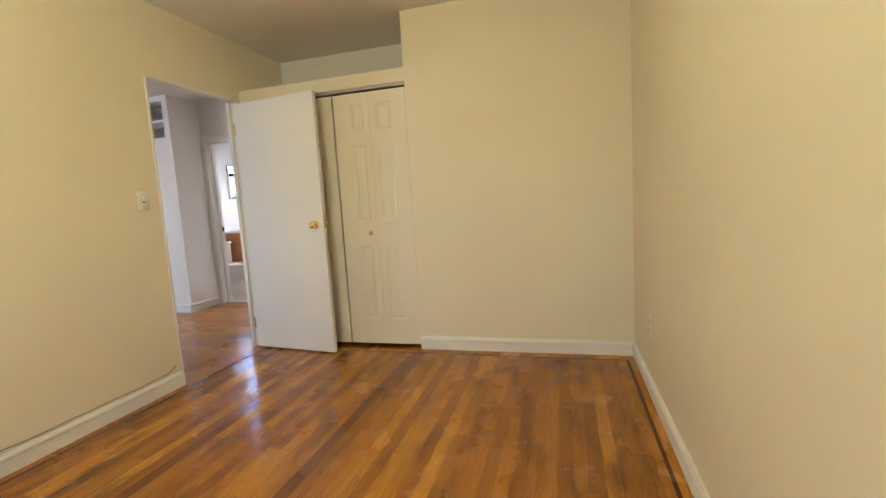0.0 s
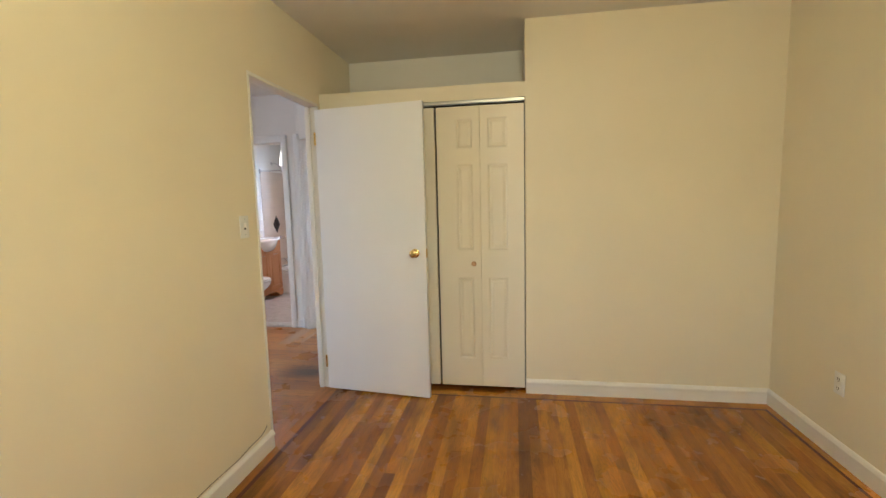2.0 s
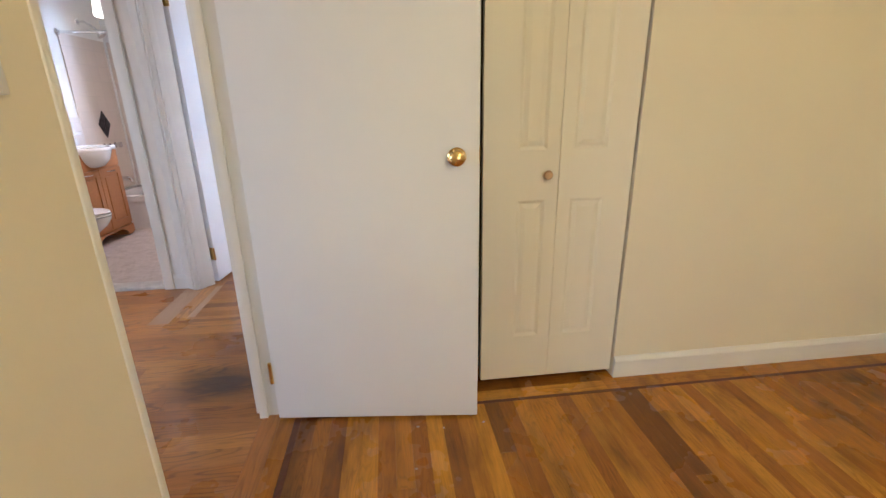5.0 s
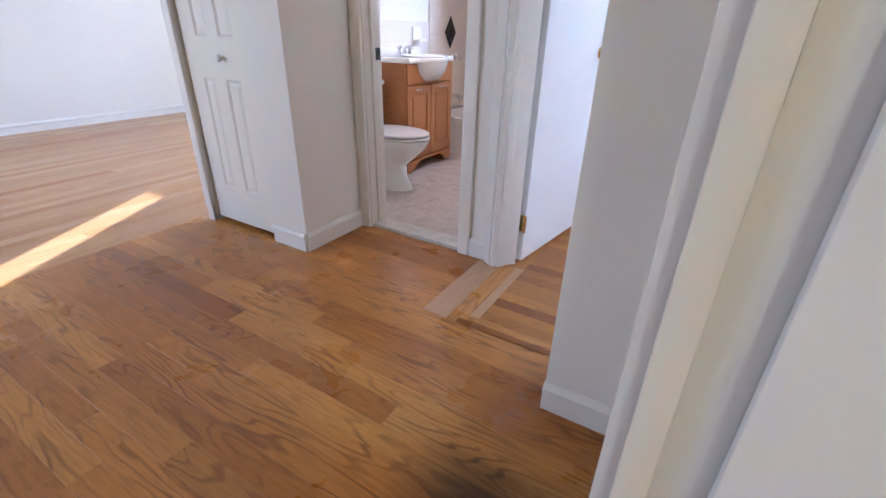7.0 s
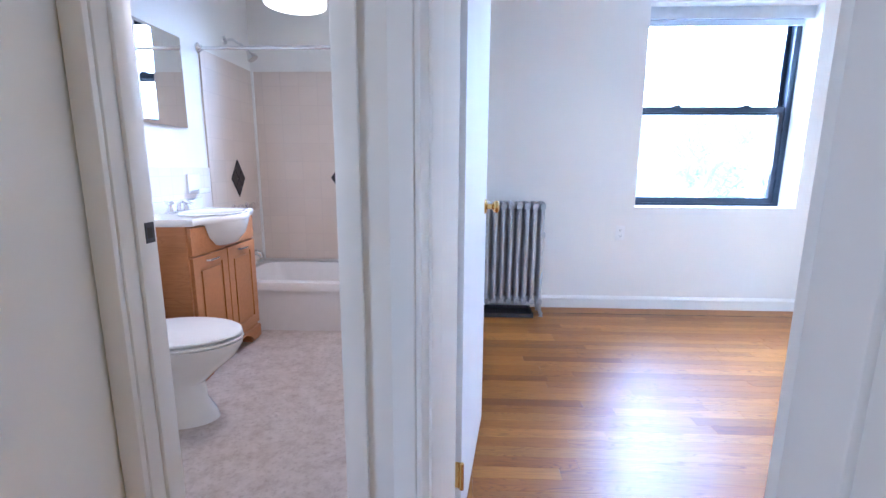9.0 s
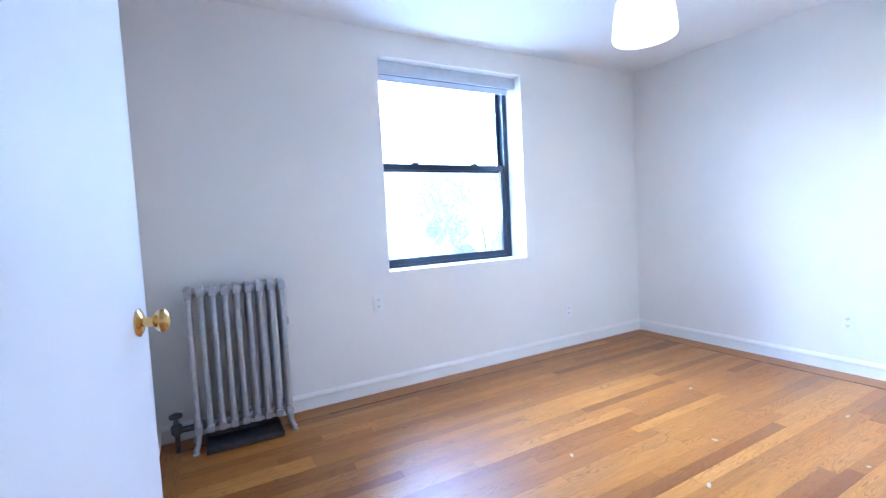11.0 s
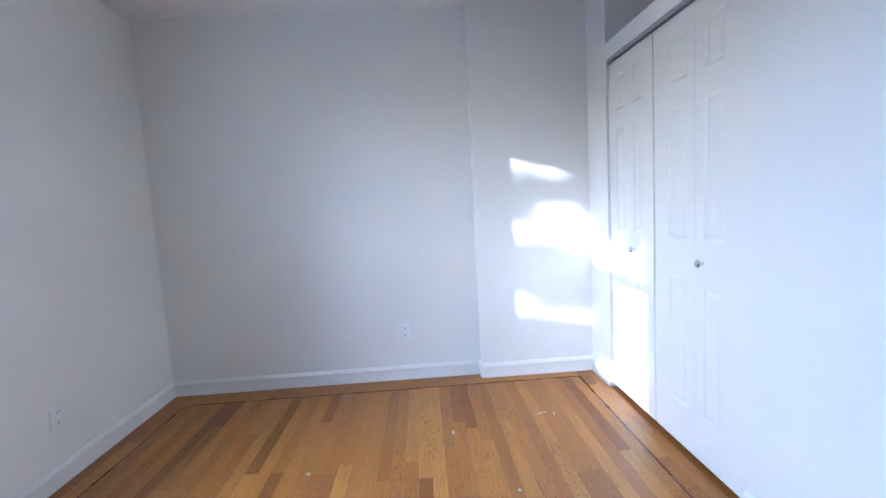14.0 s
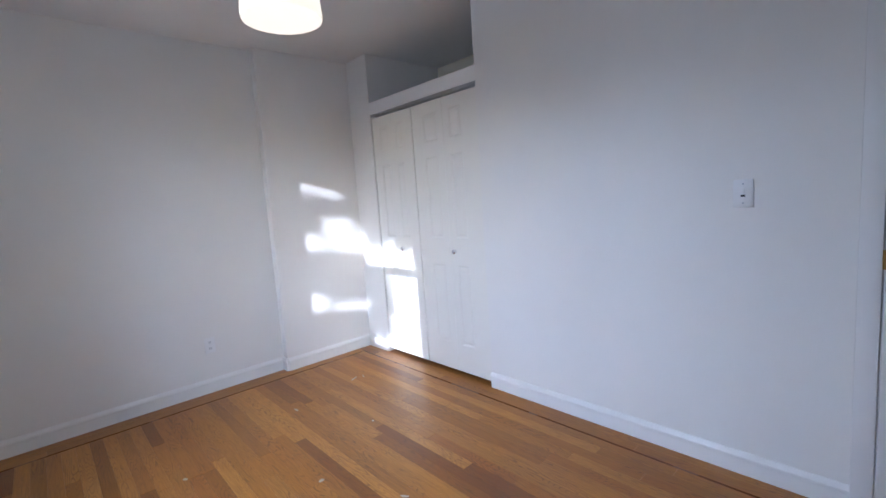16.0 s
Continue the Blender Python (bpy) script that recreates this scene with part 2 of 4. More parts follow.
M_BLIND = plain("roller_blind_cloth", (0.55, 0.57, 0.60), 0.7, 0.0, 0.1)
M_RADIATOR = plain("silver_radiator_paint", (0.50, 0.51, 0.53), 0.38, 0.45, 0.25, 40, 0.3)
M_IRON = plain("dark_iron", (0.10, 0.10, 0.11), 0.5, 0.7, 0.3, 40)
M_PORCELAIN = plain("porcelain", (0.84, 0.83, 0.81), 0.1, 0.0, 0.02)
M_ENAMEL = plain("tub_enamel", (0.82, 0.80, 0.78), 0.15, 0.0, 0.03)
M_MAPLE = wood("vanity_maple", [(0.40, 0.17, 0.055), (0.46, 0.20, 0.07)], (0.25, 0.09, 0.03), 0.32, 5, stain=False)
M_MIRROR = plain("mirror_silver", (0.92, 0.93, 0.93), 0.02, 1.0, 0.0, 5, 0.0)
M_TILE = tiles_mat("beige_wall_tile", (0.72, 0.625, 0.535), (0.64, 0.555, 0.48), 0.15)
M_TILE_WHITE = tiles_mat("white_wall_tile", (0.80, 0.75, 0.70), (0.70, 0.66, 0.62), 0.11)
M_BLACKTILE = plain("black_tile", (0.018, 0.018, 0.025), 0.15, 0.0, 0.3, 60)
M_STONE = stone_floor("mottled_stone_floor")
M_MARBLE = plain("marble_saddle", (0.68, 0.65, 0.60), 0.3, 0.0, 0.3, 14)
M_SHADE = glow("lit_lamp_shade", (1.0, 0.84, 0.56), 0.34)
M_DARK_LINE = plain("dark_grey_line", (0.30, 0.27, 0.22), 0.6)
M_CORD = plain("lamp_cord", (0.7, 0.7, 0.68), 0.5)


# ---- mesh helpers ----
def box(bm, x0, x1, y0, y1, z0, z1):
    vs = [bm.verts.new((x, y, z)) for z in (z0, z1) for y in (y0, y1) for x in (x0, x1)]
    for f in ((0, 2, 3, 1), (4, 5, 7, 6), (0, 1, 5, 4), (1, 3, 7, 5), (3, 2, 6, 7), (2, 0, 4, 6)):
        bm.faces.new([vs[i] for i in f])
    return vs


def prism(bm, poly, z0, z1):
    lo = [bm.verts.new((x, y, z0)) for x, y in poly]
    hi = [bm.verts.new((x, y, z1)) for x, y in poly]
    n = len(poly)
    bm.faces.new(lo[::-1])
    bm.faces.new(hi)
    for i in range(n):
        bm.faces.new((lo[i], lo[(i + 1) % n], hi[(i + 1) % n], hi[i]))


def rings(bm, loops, cap=True):
    """Skin a list of equal closed loops of points."""
    rows = [[bm.verts.new(p) for p in loop] for loop in loops]
    n = len(rows[0])
    for a, b in zip(rows, rows[1:]):
        for i in range(n):
            bm.faces.new((a[i], a[(i + 1) % n], b[(i + 1) % n], b[i]))
    if cap:
        bm.faces.new(rows[0][::-1])
        bm.faces.new(rows[-1])


def lathe(bm, profile, m=Matrix(), n=20):
    """Turn a profile of (radius, height) round the local z axis."""
    rings(bm, [[m @ Vector((max(r, 1e-4) * math.cos(2 * math.pi * i / n), max(r, 1e-4) * math.sin(2 * math.pi * i / n), h)) for i in range(n)] for r, h in profile])


def ellipse(cx, cy, rx, ry, z, n=28, egg=0.0):
    """A level egg-shaped loop; egg > 0 draws out its +x end."""
    pts = []
    for i in range(n):
        a = 2 * math.pi * i / n
        c, s = math.cos(a), math.sin(a)
        pts.append(Vector((cx + rx * c * (1 + egg * (c > 0) * c), cy + ry * s, z)))
    return pts


def tube(bm, pts, r, n=10):
    pts = [Vector(p) for p in pts]
    loops = []
    for i, p in enumerate(pts):
        d = (pts[min(i + 1, len(pts) - 1)] - pts[max(i - 1, 0)]).normalized()
        q = d.to_track_quat('Z', 'Y').to_matrix()
        rad = r[i] if isinstance(r, (list, tuple)) else r
        loops.append([p + q @ Vector((rad * math.cos(2 * math.pi * k / n), rad * math.sin(2 * math.pi * k / n), 0)) for k in range(n)])
    rings(bm, loops)


def bevel(bm, width, segments=2):
    bmesh.ops.remove_doubles(bm, verts=bm.verts, dist=1e-6)
    es = [e for e in bm.edges if len(e.link_faces) == 2 and e.calc_face_angle(0) > 0.6]
    bmesh.ops.bevel(bm, geom=es, offset=width, segments=segments, affect='EDGES', profile=0.5, clamp_overlap=True)


def mesh_of(name, bm, material, smooth=False):
    bmesh.ops.recalc_face_normals(bm, faces=bm.faces)
    me = bpy.data.meshes.new(name)
    bm.to_mesh(me)
    bm.free()
    me.materials.append(material)
    if smooth:
        me.shade_smooth()
        me.set_sharp_from_angle(angle=radians(38))
    return me


def part(name, bm, material, parent=None, label="", smooth=False, at=None):
    ob = new(name, mesh_of(name, bm, material, smooth))
    if at is not None:
        ob.matrix_basis = at
    if parent is not None:
        ob.parent = parent
    return tagged(ob, label)


def thing(name, at, label, category, group=""):
    ob = new(name)
    ob.empty_display_size = 0.1
    ob.matrix_basis = at
    return tagged(ob, label, category, group)


def structure(name, bm, material, label="", smooth=False):
    return tagged(part(name, bm, material, None, label, smooth), kind="structure")


def boxes(*dims):
    bm = bmesh.new()
    for d in dims:
        box(bm, *d)
    return bm


# ---- the shell ----
H = 2.56
structure("wall_bedroom_west", boxes((-0.004, 0.07, -5.0, -0.88, 0, H), (-0.004, 0.07, -0.88, -0.04, 2.09, H), (-0.004, 0.07, -0.04, 0.63, 0, H)), M_CREAM, "cream painted plaster wall with a doorway")
structure("wall_bedroom_north", boxes((1.527, 3.1, 0, 0.1, 0, H)), M_CREAM, "cream painted plaster wall")
structure("wall_bedroom_east", boxes((3.1, 3.6, -5.0, 0.1, 0, H)), M_CREAM, "cream painted plaster wall")
structure("wall_bedroom_south", boxes((-0.03, 1.3, -5.2, -5.0, 0, H), (2.0, 3.6, -5.2, -5.0, 0, H), (1.3, 2.0, -5.2, -5.0, 0, 1.0), (1.3, 2.0, -5.2, -5.0, 1.8, H)), M_CREAM, "cream painted plaster wall with a window opening")
# closet fronts with an open loft above
structure("closet_header_bedroom", boxes((0.07, 1.527, 0.0, 0.1, 2.066, 2.165), (0.07, 0.29, 0.0, 0.1, 0, 2.066), (0.07, 1.527, 0.1, 0.63, 2.125, 2.16)), M_CREAM, "cream painted closet header with an open loft above")
bm = bmesh.new()
prism(bm, [(-0.268, 0.63), (1.527, 0.63), (1.527, 0.925), (-0.10, 0.925), (-0.272, 0.845)], 0, H)
structure("wall_divider", bm, M_WALL, "thick painted wall between hall and front room")
structure("closet_wall", boxes((1.527, 1.79, 0.1, 0.925, 0, H)), M_WALL, "painted closet side wall")
structure("closet_header_front_room", boxes((1.79, 3.0, 0.83, 0.925, 2.062, 2.16), (1.79, 3.0, 0.1, 0.83, 2.12, 2.155)), M_TRIM, "painted closet header with an open loft above")
structure("closet_post", boxes((3.0, 3.306, 0.1, 0.925, 0, H)), M_WALL, "painted closet post")
structure("wall_front_room_east", boxes((3.306, 3.6, 0.1, 1.73, 0, H), (3.385, 3.6, 1.73, 4.25, 0, H)), M_WALL, "painted wall with a shallow chimney breast")
structure("wall_front_room_north", boxes((-0.88, 0.69, 3.93, 4.25, 0, H), (1.95, 3.385, 3.93, 4.25, 0, H), (0.69, 1.95, 3.93, 4.25, 0, 0.845), (0.69, 1.95, 3.93, 4.25, 2.38, H)), M_WALL, "painted outer wall with a deep window opening")
bm = bmesh.new()
prism(bm, [(-0.86, 1.45), (-0.82, 1.43), (-0.735, 1.515), (-0.78, 1.57), (-0.78, 3.93), (-0.88, 3.93), (-0.88, 1.57)], 0, H)
structure("wall_bath_east", bm, M_WALL, "painted partition wall")
bm = bmesh.new()
prism(bm, [(-0.82, 1.43), (-0.272, 0.845), (-0.10, 0.925), (-0.735, 1.515)], 2.07, H)
structure("lintel_front_room", bm, M_WALL, "painted wall above the angled doorway")
structure("wall_bath_south", boxes((-2.43, -1.66, 1.45, 1.57, 0, H), (-1.025, -0.86, 1.45, 1.57, 0, H), (-1.66, -1.025, 1.45, 1.57, 2.065, H)), M_WALL, "painted wall with the bathroom doorway")
structure("wall_hall_closet_side", boxes((-1.80, -1.72, 1.0, 1.45, 0, H)), M_WALL, "painted side wall of the hall closet")
structure("wall_hall_closet_front", boxes((-1.965, -1.80, 1.0, 1.09, 0, 2.03)), M_WALL, "narrow painted wall beside the hall closet door")
structure("wall_hall_closet_pier", boxes((-2.56, -2.5, 1.0, 1.09, 0, H)), M_WALL, "narrow painted end wall of the hall closet")
structure("wall_hall_closet_rail", boxes((-2.5, -1.80, 1.0, 1.09, 2.03, 2.09)), M_WALL, "painted rail over the hall closet door")
structure("wall_hall_closet_head", boxes((-2.5, -1.80, 1.0, 1.09, 2.50, H)), M_WALL, "painted head over the open hall shelf")
structure("loft_shelf", boxes((-2.43, -1.80, 1.09, 1.45, 2.04, 2.08), (-2.5, -1.80, 1.02, 1.3, 2.27, 2.295)), M_TRIM, "white shelf above the hall closet")
structure("wall_bath_west", boxes((-2.56, -2.43, 1.09, 4.25, 0, H)), M_WALL, "painted wall between bathroom and living room")
structure("wall_bath_north", boxes((-2.43, -1.57, 4.0, 4.25, 0, H), (-0.98, -0.88, 4.0, 4.25, 0, H), (-1.57, -0.98, 4.0, 4.25, 0, 1.4), (-1.57, -0.98, 4.0, 4.25, 2.4, H)), M_WALL, "painted outer wall with a small window opening")
# Unseen openings: a slot sized for the floor's sun strip, another for fill.
structure("wall_living_north", boxes((-6.5, -5.14, 3.93, 4.25, 0, H), (-4.76, -3.5, 3.93, 4.25, 0, H), (-2.9, -2.56, 3.93, 4.25, 0, H), (-3.5, -2.9, 3.93, 4.25, 0, 1.0), (-3.5, -2.9, 3.93, 4.25, 2.2, H), (-5.14, -4.76, 3.93, 4.25, 0, 0.80), (-5.14, -4.76, 3.93, 4.25, 2.2, H)), M_WALL, "painted outer wall with two unseen openings placed to shape the light")
structure("wall_living_west", boxes((-6.5, -6.3, -3.0, 3.93, 0, H)), M_WALL, "painted plaster wall")
# Never in view; its opening is added to let the hall fill in.
structure("wall_living_south", boxes((-6.5, -6.1, -3.2, -3.0, 0, H), (-4.1, -0.004, -3.2, -3.0, 0, H), (-6.1, -4.1, -3.2, -3.0, 0, 0.6), (-6.1, -4.1, -3.2, -3.0, 2.4, H)), M_WALL, "unseen painted wall with an opening added to light the hall")
structure("ceiling", boxes((-6.5, 3.6, -5.2, 4.25, H, H + 0.2)), M_CEIL, "flat white painted ceiling")
structure("floor", boxes((-6.5, 3.6, -5.2, 4.25, -0.25, -0.02)), M_SUBFLOOR, "dark subfloor under the oak boards")
structure("bath_floor", boxes((-2.43, -0.88, 1.51, 4.0, -0.02, 0.008)), M_STONE, "mottled grey-pink stone bathroom floor")

# plate added over the bedroom's warm fill light, never in view
lamp = thing("unseen_ceiling_plate", pose(1.6, -2.6, H), "added ceiling plate, out of view, above the warm fill light", "lamp")
bm = bmesh.new()
lathe(bm, [(0.17, 0.0), (0.175, -0.02), (0.17, -0.03)], n=28)
part("base", bm, M_CHROME, lamp, "chrome ceiling plate", True)


# ---- trim: baseboards, casings, jambs ----
def baseboard(p, q, left=True, h=0.104):
    """A moulded skirting from p to q; it stands on the left of that line or on its right."""
    p, q = Vector((*p, 0)), Vector((*q, 0))
    d = (q - p).normalized()
    n = Vector((-d.y, d.x, 0)) * (1 if left else -1)
    prof = [(0.0, 0.0), (0.014, 0.0), (0.014, h - 0.035), (0.020, h - 0.030), (0.020, h - 0.018), (0.012, h - 0.006), (0.006, h), (0.0, h)]
    bm = bmesh.new()
    rings(bm, [[e + n * a + Vector((0, 0, z)) for a, z in prof] for e in (p, q)])
    structure("baseboard", bm, M_TRIM, "white painted moulded baseboard")


for p, q in [((0.07, -5.0), (0.07, -0.88)), ((3.1, 0.0), (3.1, -5.0)), ((3.385, 3.93), (3.385, 1.75)), ((3.306, 1.73), (3.306, 0.925)),
             ((3.385, 1.73), (3.306, 1.73)), ((3.306, 0.925), (3.0, 0.925)), ((1.79, 0.925), (-0.04, 0.925)), ((-0.78, 3.93), (3.385, 3.93)), ((-0.78, 2.4), (-0.78, 3.93)),
             ((3.1, 0.0), (1.527, 0.0)), ((-0.004, 0.63), (-0.27, 0.63)), ((-0.004, -0.04), (-0.004, 0.63)), ((-0.86, 1.45), (-0.975, 1.45)),
             ((-1.72, 1.0), (-1.72, 1.45)), ((-1.72, 1.0), (-1.965, 1.0)), ((-2.5, 1.0), (-2.56, 1.0)), ((-6.3, 3.93), (-6.3, -3.0)), ((-2.56, 1.0), (-2.56, 3.93)), ((-6.3, 3.93), (-2.56, 3.93))]:
    left = {((3.1, 0.0), (3.1, -5.0)): False, ((0.07, -5.0), (0.07, -0.88)): False, ((3.385, 3.93), (3.385, 1.75)): False, ((3.306, 1.73), (3.306, 0.925)): False,
            ((3.385, 1.73), (3.306, 1.73)): False, ((3.306, 0.925), (3.0, 0.925)): False, ((1.79, 0.925), (-0.04, 0.925)): False, ((-0.78, 3.93), (3.385, 3.93)): False,
            ((-0.78, 2.4), (-0.78, 3.93)): False, ((-0.004, -0.04), (-0.004, 0.63)): True, ((-1.72, 1.0), (-1.72, 1.45)): False, ((-6.3, 3.93), (-6.3, -3.0)): True,
            ((-2.56, 1.0), (-2.56, 3.93)): True, ((-6.3, 3.93), (-2.56, 3.93)): False, ((-0.86, 1.45), (-0.975, 1.45)): True}.get((p, q), True)
    baseboard(p, q, left)


def trim(name, dims, label, w=0.004):
    bm = boxes(dims)
    bevel(bm, w, 2)
    return structure(name, bm, M_TRIM, label, True)


# bedroom doorway: lining and stops
trim("door_jamb_1", (-0.008, 0.080, -0.0575, -0.038, 0, 2.07), "white painted door lining")
trim("door_jamb_2", (-0.008, 0.074, -0.885, -0.865, 0, 2.07), "white painted door lining")
trim("door_head_1", (-0.008, 0.074, -0.885, -0.038, 2.07, 2.092), "white painted door head")
trim("door_stop_1", (-0.012, 0.022, -0.074, -0.06, 0, 2.07), "white painted door stop")
trim("door_casing_1", (-0.034, -0.004, -0.038, 0.03, 0, 2.14), "white painted door casing")
trim("door_casing_2", (-0.034, -0.004, -0.95, -0.885, 0, 2.14), "white painted door casing")
# bathroom doorway
for i, d in enumerate([(-1.715, -1.648, 1.428, 1.45, 0, 2.13), (-1.04, -0.975, 1.428, 1.45, 0, 2.13), (-1.648, -1.04, 1.428, 1.45, 2.055, 2.13)]):
    trim("bath_casing_%d" % (i + 1), d, "white painted door casing", 0.007)
for i, d in enumerate([(-1.668, -1.643, 1.45, 1.572, 0, 2.055), (-1.045, -1.02, 1.45, 1.572, 0, 2.055), (-1.643, -1.045, 1.45, 1.572, 2.055, 2.075)]):
    trim("bath_jamb_%d" % (i + 1), d, "white painted door lining")
trim("bath_stop_1", (-1.643, -1.629, 1.50, 1.575, 0, 2.055), "white painted door stop")
trim("bath_stop_2", (-1.057, -1.045, 1.50, 1.535, 0, 2.055), "white painted door stop")
bm = boxes((-1.643, -1.045, 1.455, 1.575, -0.02, 0.022))
bevel(bm, 0.006)
structure("threshold", bm, M_MARBLE, "pale marble bathroom threshold", True)


def slanted(name, p, q, thick, z0, z1, label, side=1):
    """An upright board between two plan points, its thickness to one side."""
    p, q = Vector(p), Vector(q)
    d = (q - p).normalized()
    n = Vector((-d.y, d.x)) * thick * side
    bm = bmesh.new()
    prism(bm, [tuple(v) for v in (p, q, q + n, p + n)], z0, z1)
    bevel(bm, 0.004)
    structure(name, bm, M_TRIM, label, True)


# angled front-room doorway
slanted("angled_casing_1", (-0.905, 1.448), (-0.835, 1.395), 0.022, 0, 2.13, "white painted door casing", 1)
slanted("angled_jamb_1", (-0.832, 1.40), (-0.738, 1.50), 0.022, 0, 2.07, "white painted door lining", -1)
slanted("angled_stop_1", (-0.800, 1.409), (-0.772, 1.440), 0.014, 0, 2.06, "white painted door stop", -1)
slanted("angled_jamb_2", (-0.282, 0.848), (-0.105, 0.929), 0.016, 0, 2.07, "white painted door lining", 1)
slanted("angled_stop_2", (-0.245, 0.881), (-0.21, 0.897), 0.012, 0, 2.06, "white painted door stop", 1)
slanted("angled_casing_2", (-0.268, 0.76), (-0.272, 0.845), 0.016, 0, 2.13, "white painted door casing", 1)
slanted("angled_casing_3", (-0.105, 0.925), (-0.04, 0.925), 0.022, 0, 2.13, "white painted door casing", 1)
slanted("hall_casing_1", (-0.004, 0.09), (-0.004, 0.031), 0.006, 0, 2.13, "white painted door casing", -1)
# hall closet edges
trim("closet_casing_1", (-2.56, -2.5, 0.978, 1.0, 0, 2.09), "white painted closet casing")


# ---- doors ----
def knob_mesh(bm, m, r=0.026, reach=0.06):
    lathe(bm, [(r * 1.15, 0), (r * 1.2, 0.004), (r * 0.9, 0.009), (r * 0.42, 0.012), (r * 0.42, reach * 0.5), (r * 0.75, reach * 0.58), (r, reach * 0.75), (r * 0.95, reach * 0.9), (r * 0.6, reach), (0.0, reach + 0.002)], m, 24)


def slab_door(name, hinge, far, label, knob_z, knob_back, plates=True):
    """A flush door leaf; local x runs from the hinge edge, y through its thickness."""
    hinge, far = Vector(hinge), Vector(far)
    w = (far - hinge).length
    ang = math.degrees(math.atan2(far.y - hinge.y, far.x - hinge.x))
    door = thing(name, pose(hinge.x, hinge.y, 0, 0, 0, ang), label, "door")
    bm = boxes((0.0, w, -0.0175, 0.0175, 0.012, 2.04))
    bevel(bm, 0.002)
    part("leaf", bm, M_DOOR, door, "", True)
    for side in (-1, 1):
        bm = bmesh.new()
        knob_mesh(bm, pose(w - knob_back, side * 0.0175, knob_z, -90 * side, 0, 0))
        part("knob", bm, M_BRASS, door, "polished brass knob", True)
    bm = boxes((w - 0.001, w + 0.002, -0.012, 0.012, knob_z - 0.03, knob_z + 0.03))
    part("latch_plate", bm, M_BRASS, door, "brass latch plate")
    for z in (0.22, 1.84):
        bm = bmesh.new()
        lathe(bm, [(0.006, -0.045), (0.007, -0.044), (0.007, 0.044), (0.006, 0.045)], pose(-0.006, -0.019, z), 12)
        box(bm, -0.003, -0.0005, -0.019, 0.012, z - 0.044, z + 0.044)
        part("hinge", bm, M_BRASS, door, "small brass butt hinge", True)
    return door


slab_door("door_1", (0.072, -0.0762), (0.862, -0.172), "open flush white bedroom door with brass knob", 1.034, 0.075)
slab_door("door_2", (-0.722, 1.52), (-0.625, 2.20), "open flush white front-room door with brass knob", 1.0, 0.07)


def bifold(name, x0, x1, y, side, label, knob_leaf, knob_mat, group, z0=0.03, z1=2.028, gap=0.001):
    """A pair of hinged six-panel leaves in a closet front; side: the y direction they face."""
    pair = thing(name, pose(x0, y, 0), label, "closet door", group)
    coat = M_BIFOLD_CREAM if side < 0 and x0 > 0 else M_BIFOLD
    w = (x1 - x0) / 2
    for k in range(2):
        a, b = k * w + (gap if k else 0.002), (k + 1) * w - (0.002 if k else gap)
        # the panels stand nearer to the seam in the middle
        outer, inner = 0.45 * w, 0.17 * w
        pa, pb = (a + outer, b - inner) if k == 0 else (a + inner, b - outer + 0.08 * w)
        rows = [(0.235, 0.835), (1.03, 1.632), (1.742, 1.944)]
        bm = boxes((a, pa, -0.016, 0.016, z0, z1), (pb, b, -0.016, 0.016, z0, z1))
        edges = [z0] + [v for r in rows for v in r] + [z1]
        for lo, hi in zip(edges[::2], edges[1::2]):
            box(bm, pa, pb, -0.016, 0.016, lo, hi)
        leaf = part("leaf", bm, coat, pair)
        for lo, hi in rows:
            bm = bmesh.new()
            front, back = side * 0.0085, -side * 0.012
            rim = [(pa, lo), (pb, lo), (pb, hi), (pa, hi)]
            def loop(inset, yy):
                return [Vector((x + (inset if x == pa else -inset), yy, z + (inset if z == lo else -inset))) for x, z in rim]
            rings(bm, [loop(0.0, back), loop(0.0, front + side * 0.0072), loop(0.012, front + side * 0.001), loop(0.016, front + side * 0.001), loop(0.034, front + side * 0.006)])
            part("panel", bm, coat, leaf)
        if k == knob_leaf:
            bm = bmesh.new()
            m = pose(b - 0.05 if k == 0 else a + 0.05, side * 0.016, 0.936, -90 * side, 0, 0)
            lathe(bm, [(0.009, 0), (0.008, 0.012), (0.016, 0.018), (0.018, 0.025), (0.013, 0.031), (0.0, 0.033)], m, 18)
            part("knob", bm, knob_mat, leaf, "small round knob", True)
    return pair


bifold("bifold_door", 0.915, 1.522, 0.03, -1, "closed cream six-panel bifold closet door", 0, M_BEECH, "bedroom closet doors")
bifold("bifold_door", 0.295, 0.905, 0.03, -1, "closed cream six-panel bifold closet door behind the open door", 1, M_BEECH, "bedroom closet doors")
bifold("bifold_door", 1.797, 2.470, 0.897, 1, "closed white six-panel bifold closet door", 0, M_CHROME, "front-room closet doors")
bifold("bifold_door", 2.478, 2.995, 0.897, 1, "closed white six-panel bifold closet door in the sun", 0, M_CHROME, "front-room closet doors")
bifold("bifold_door", -2.49, -1.975, 1.03, -1, "closed white panelled hall closet door", 1, M_PLATE, "hall closet door", gap=0.0)


def track(name, x0, x1, y0, y1, z):
    t = thing(name, pose((x0 + x1) / 2, (y0 + y1) / 2, z), "metal bifold track under the closet header", "track")
    w, d = (x1 - x0) / 2, (y1 - y0) / 2
    part("rail", boxes((-w, w, -d, -d + 0.003, -0.022, 0), (-w, w, d - 0.003, d, -0.022, 0), (-w, w, -d, d, -0.003, 0)), M_STEEL, t)


track("closet_track", 0.30, 1.522, 0.005, 0.05, 2.066)
track("closet_track", 1.795, 2.995, 0.875, 0.92, 2.062)
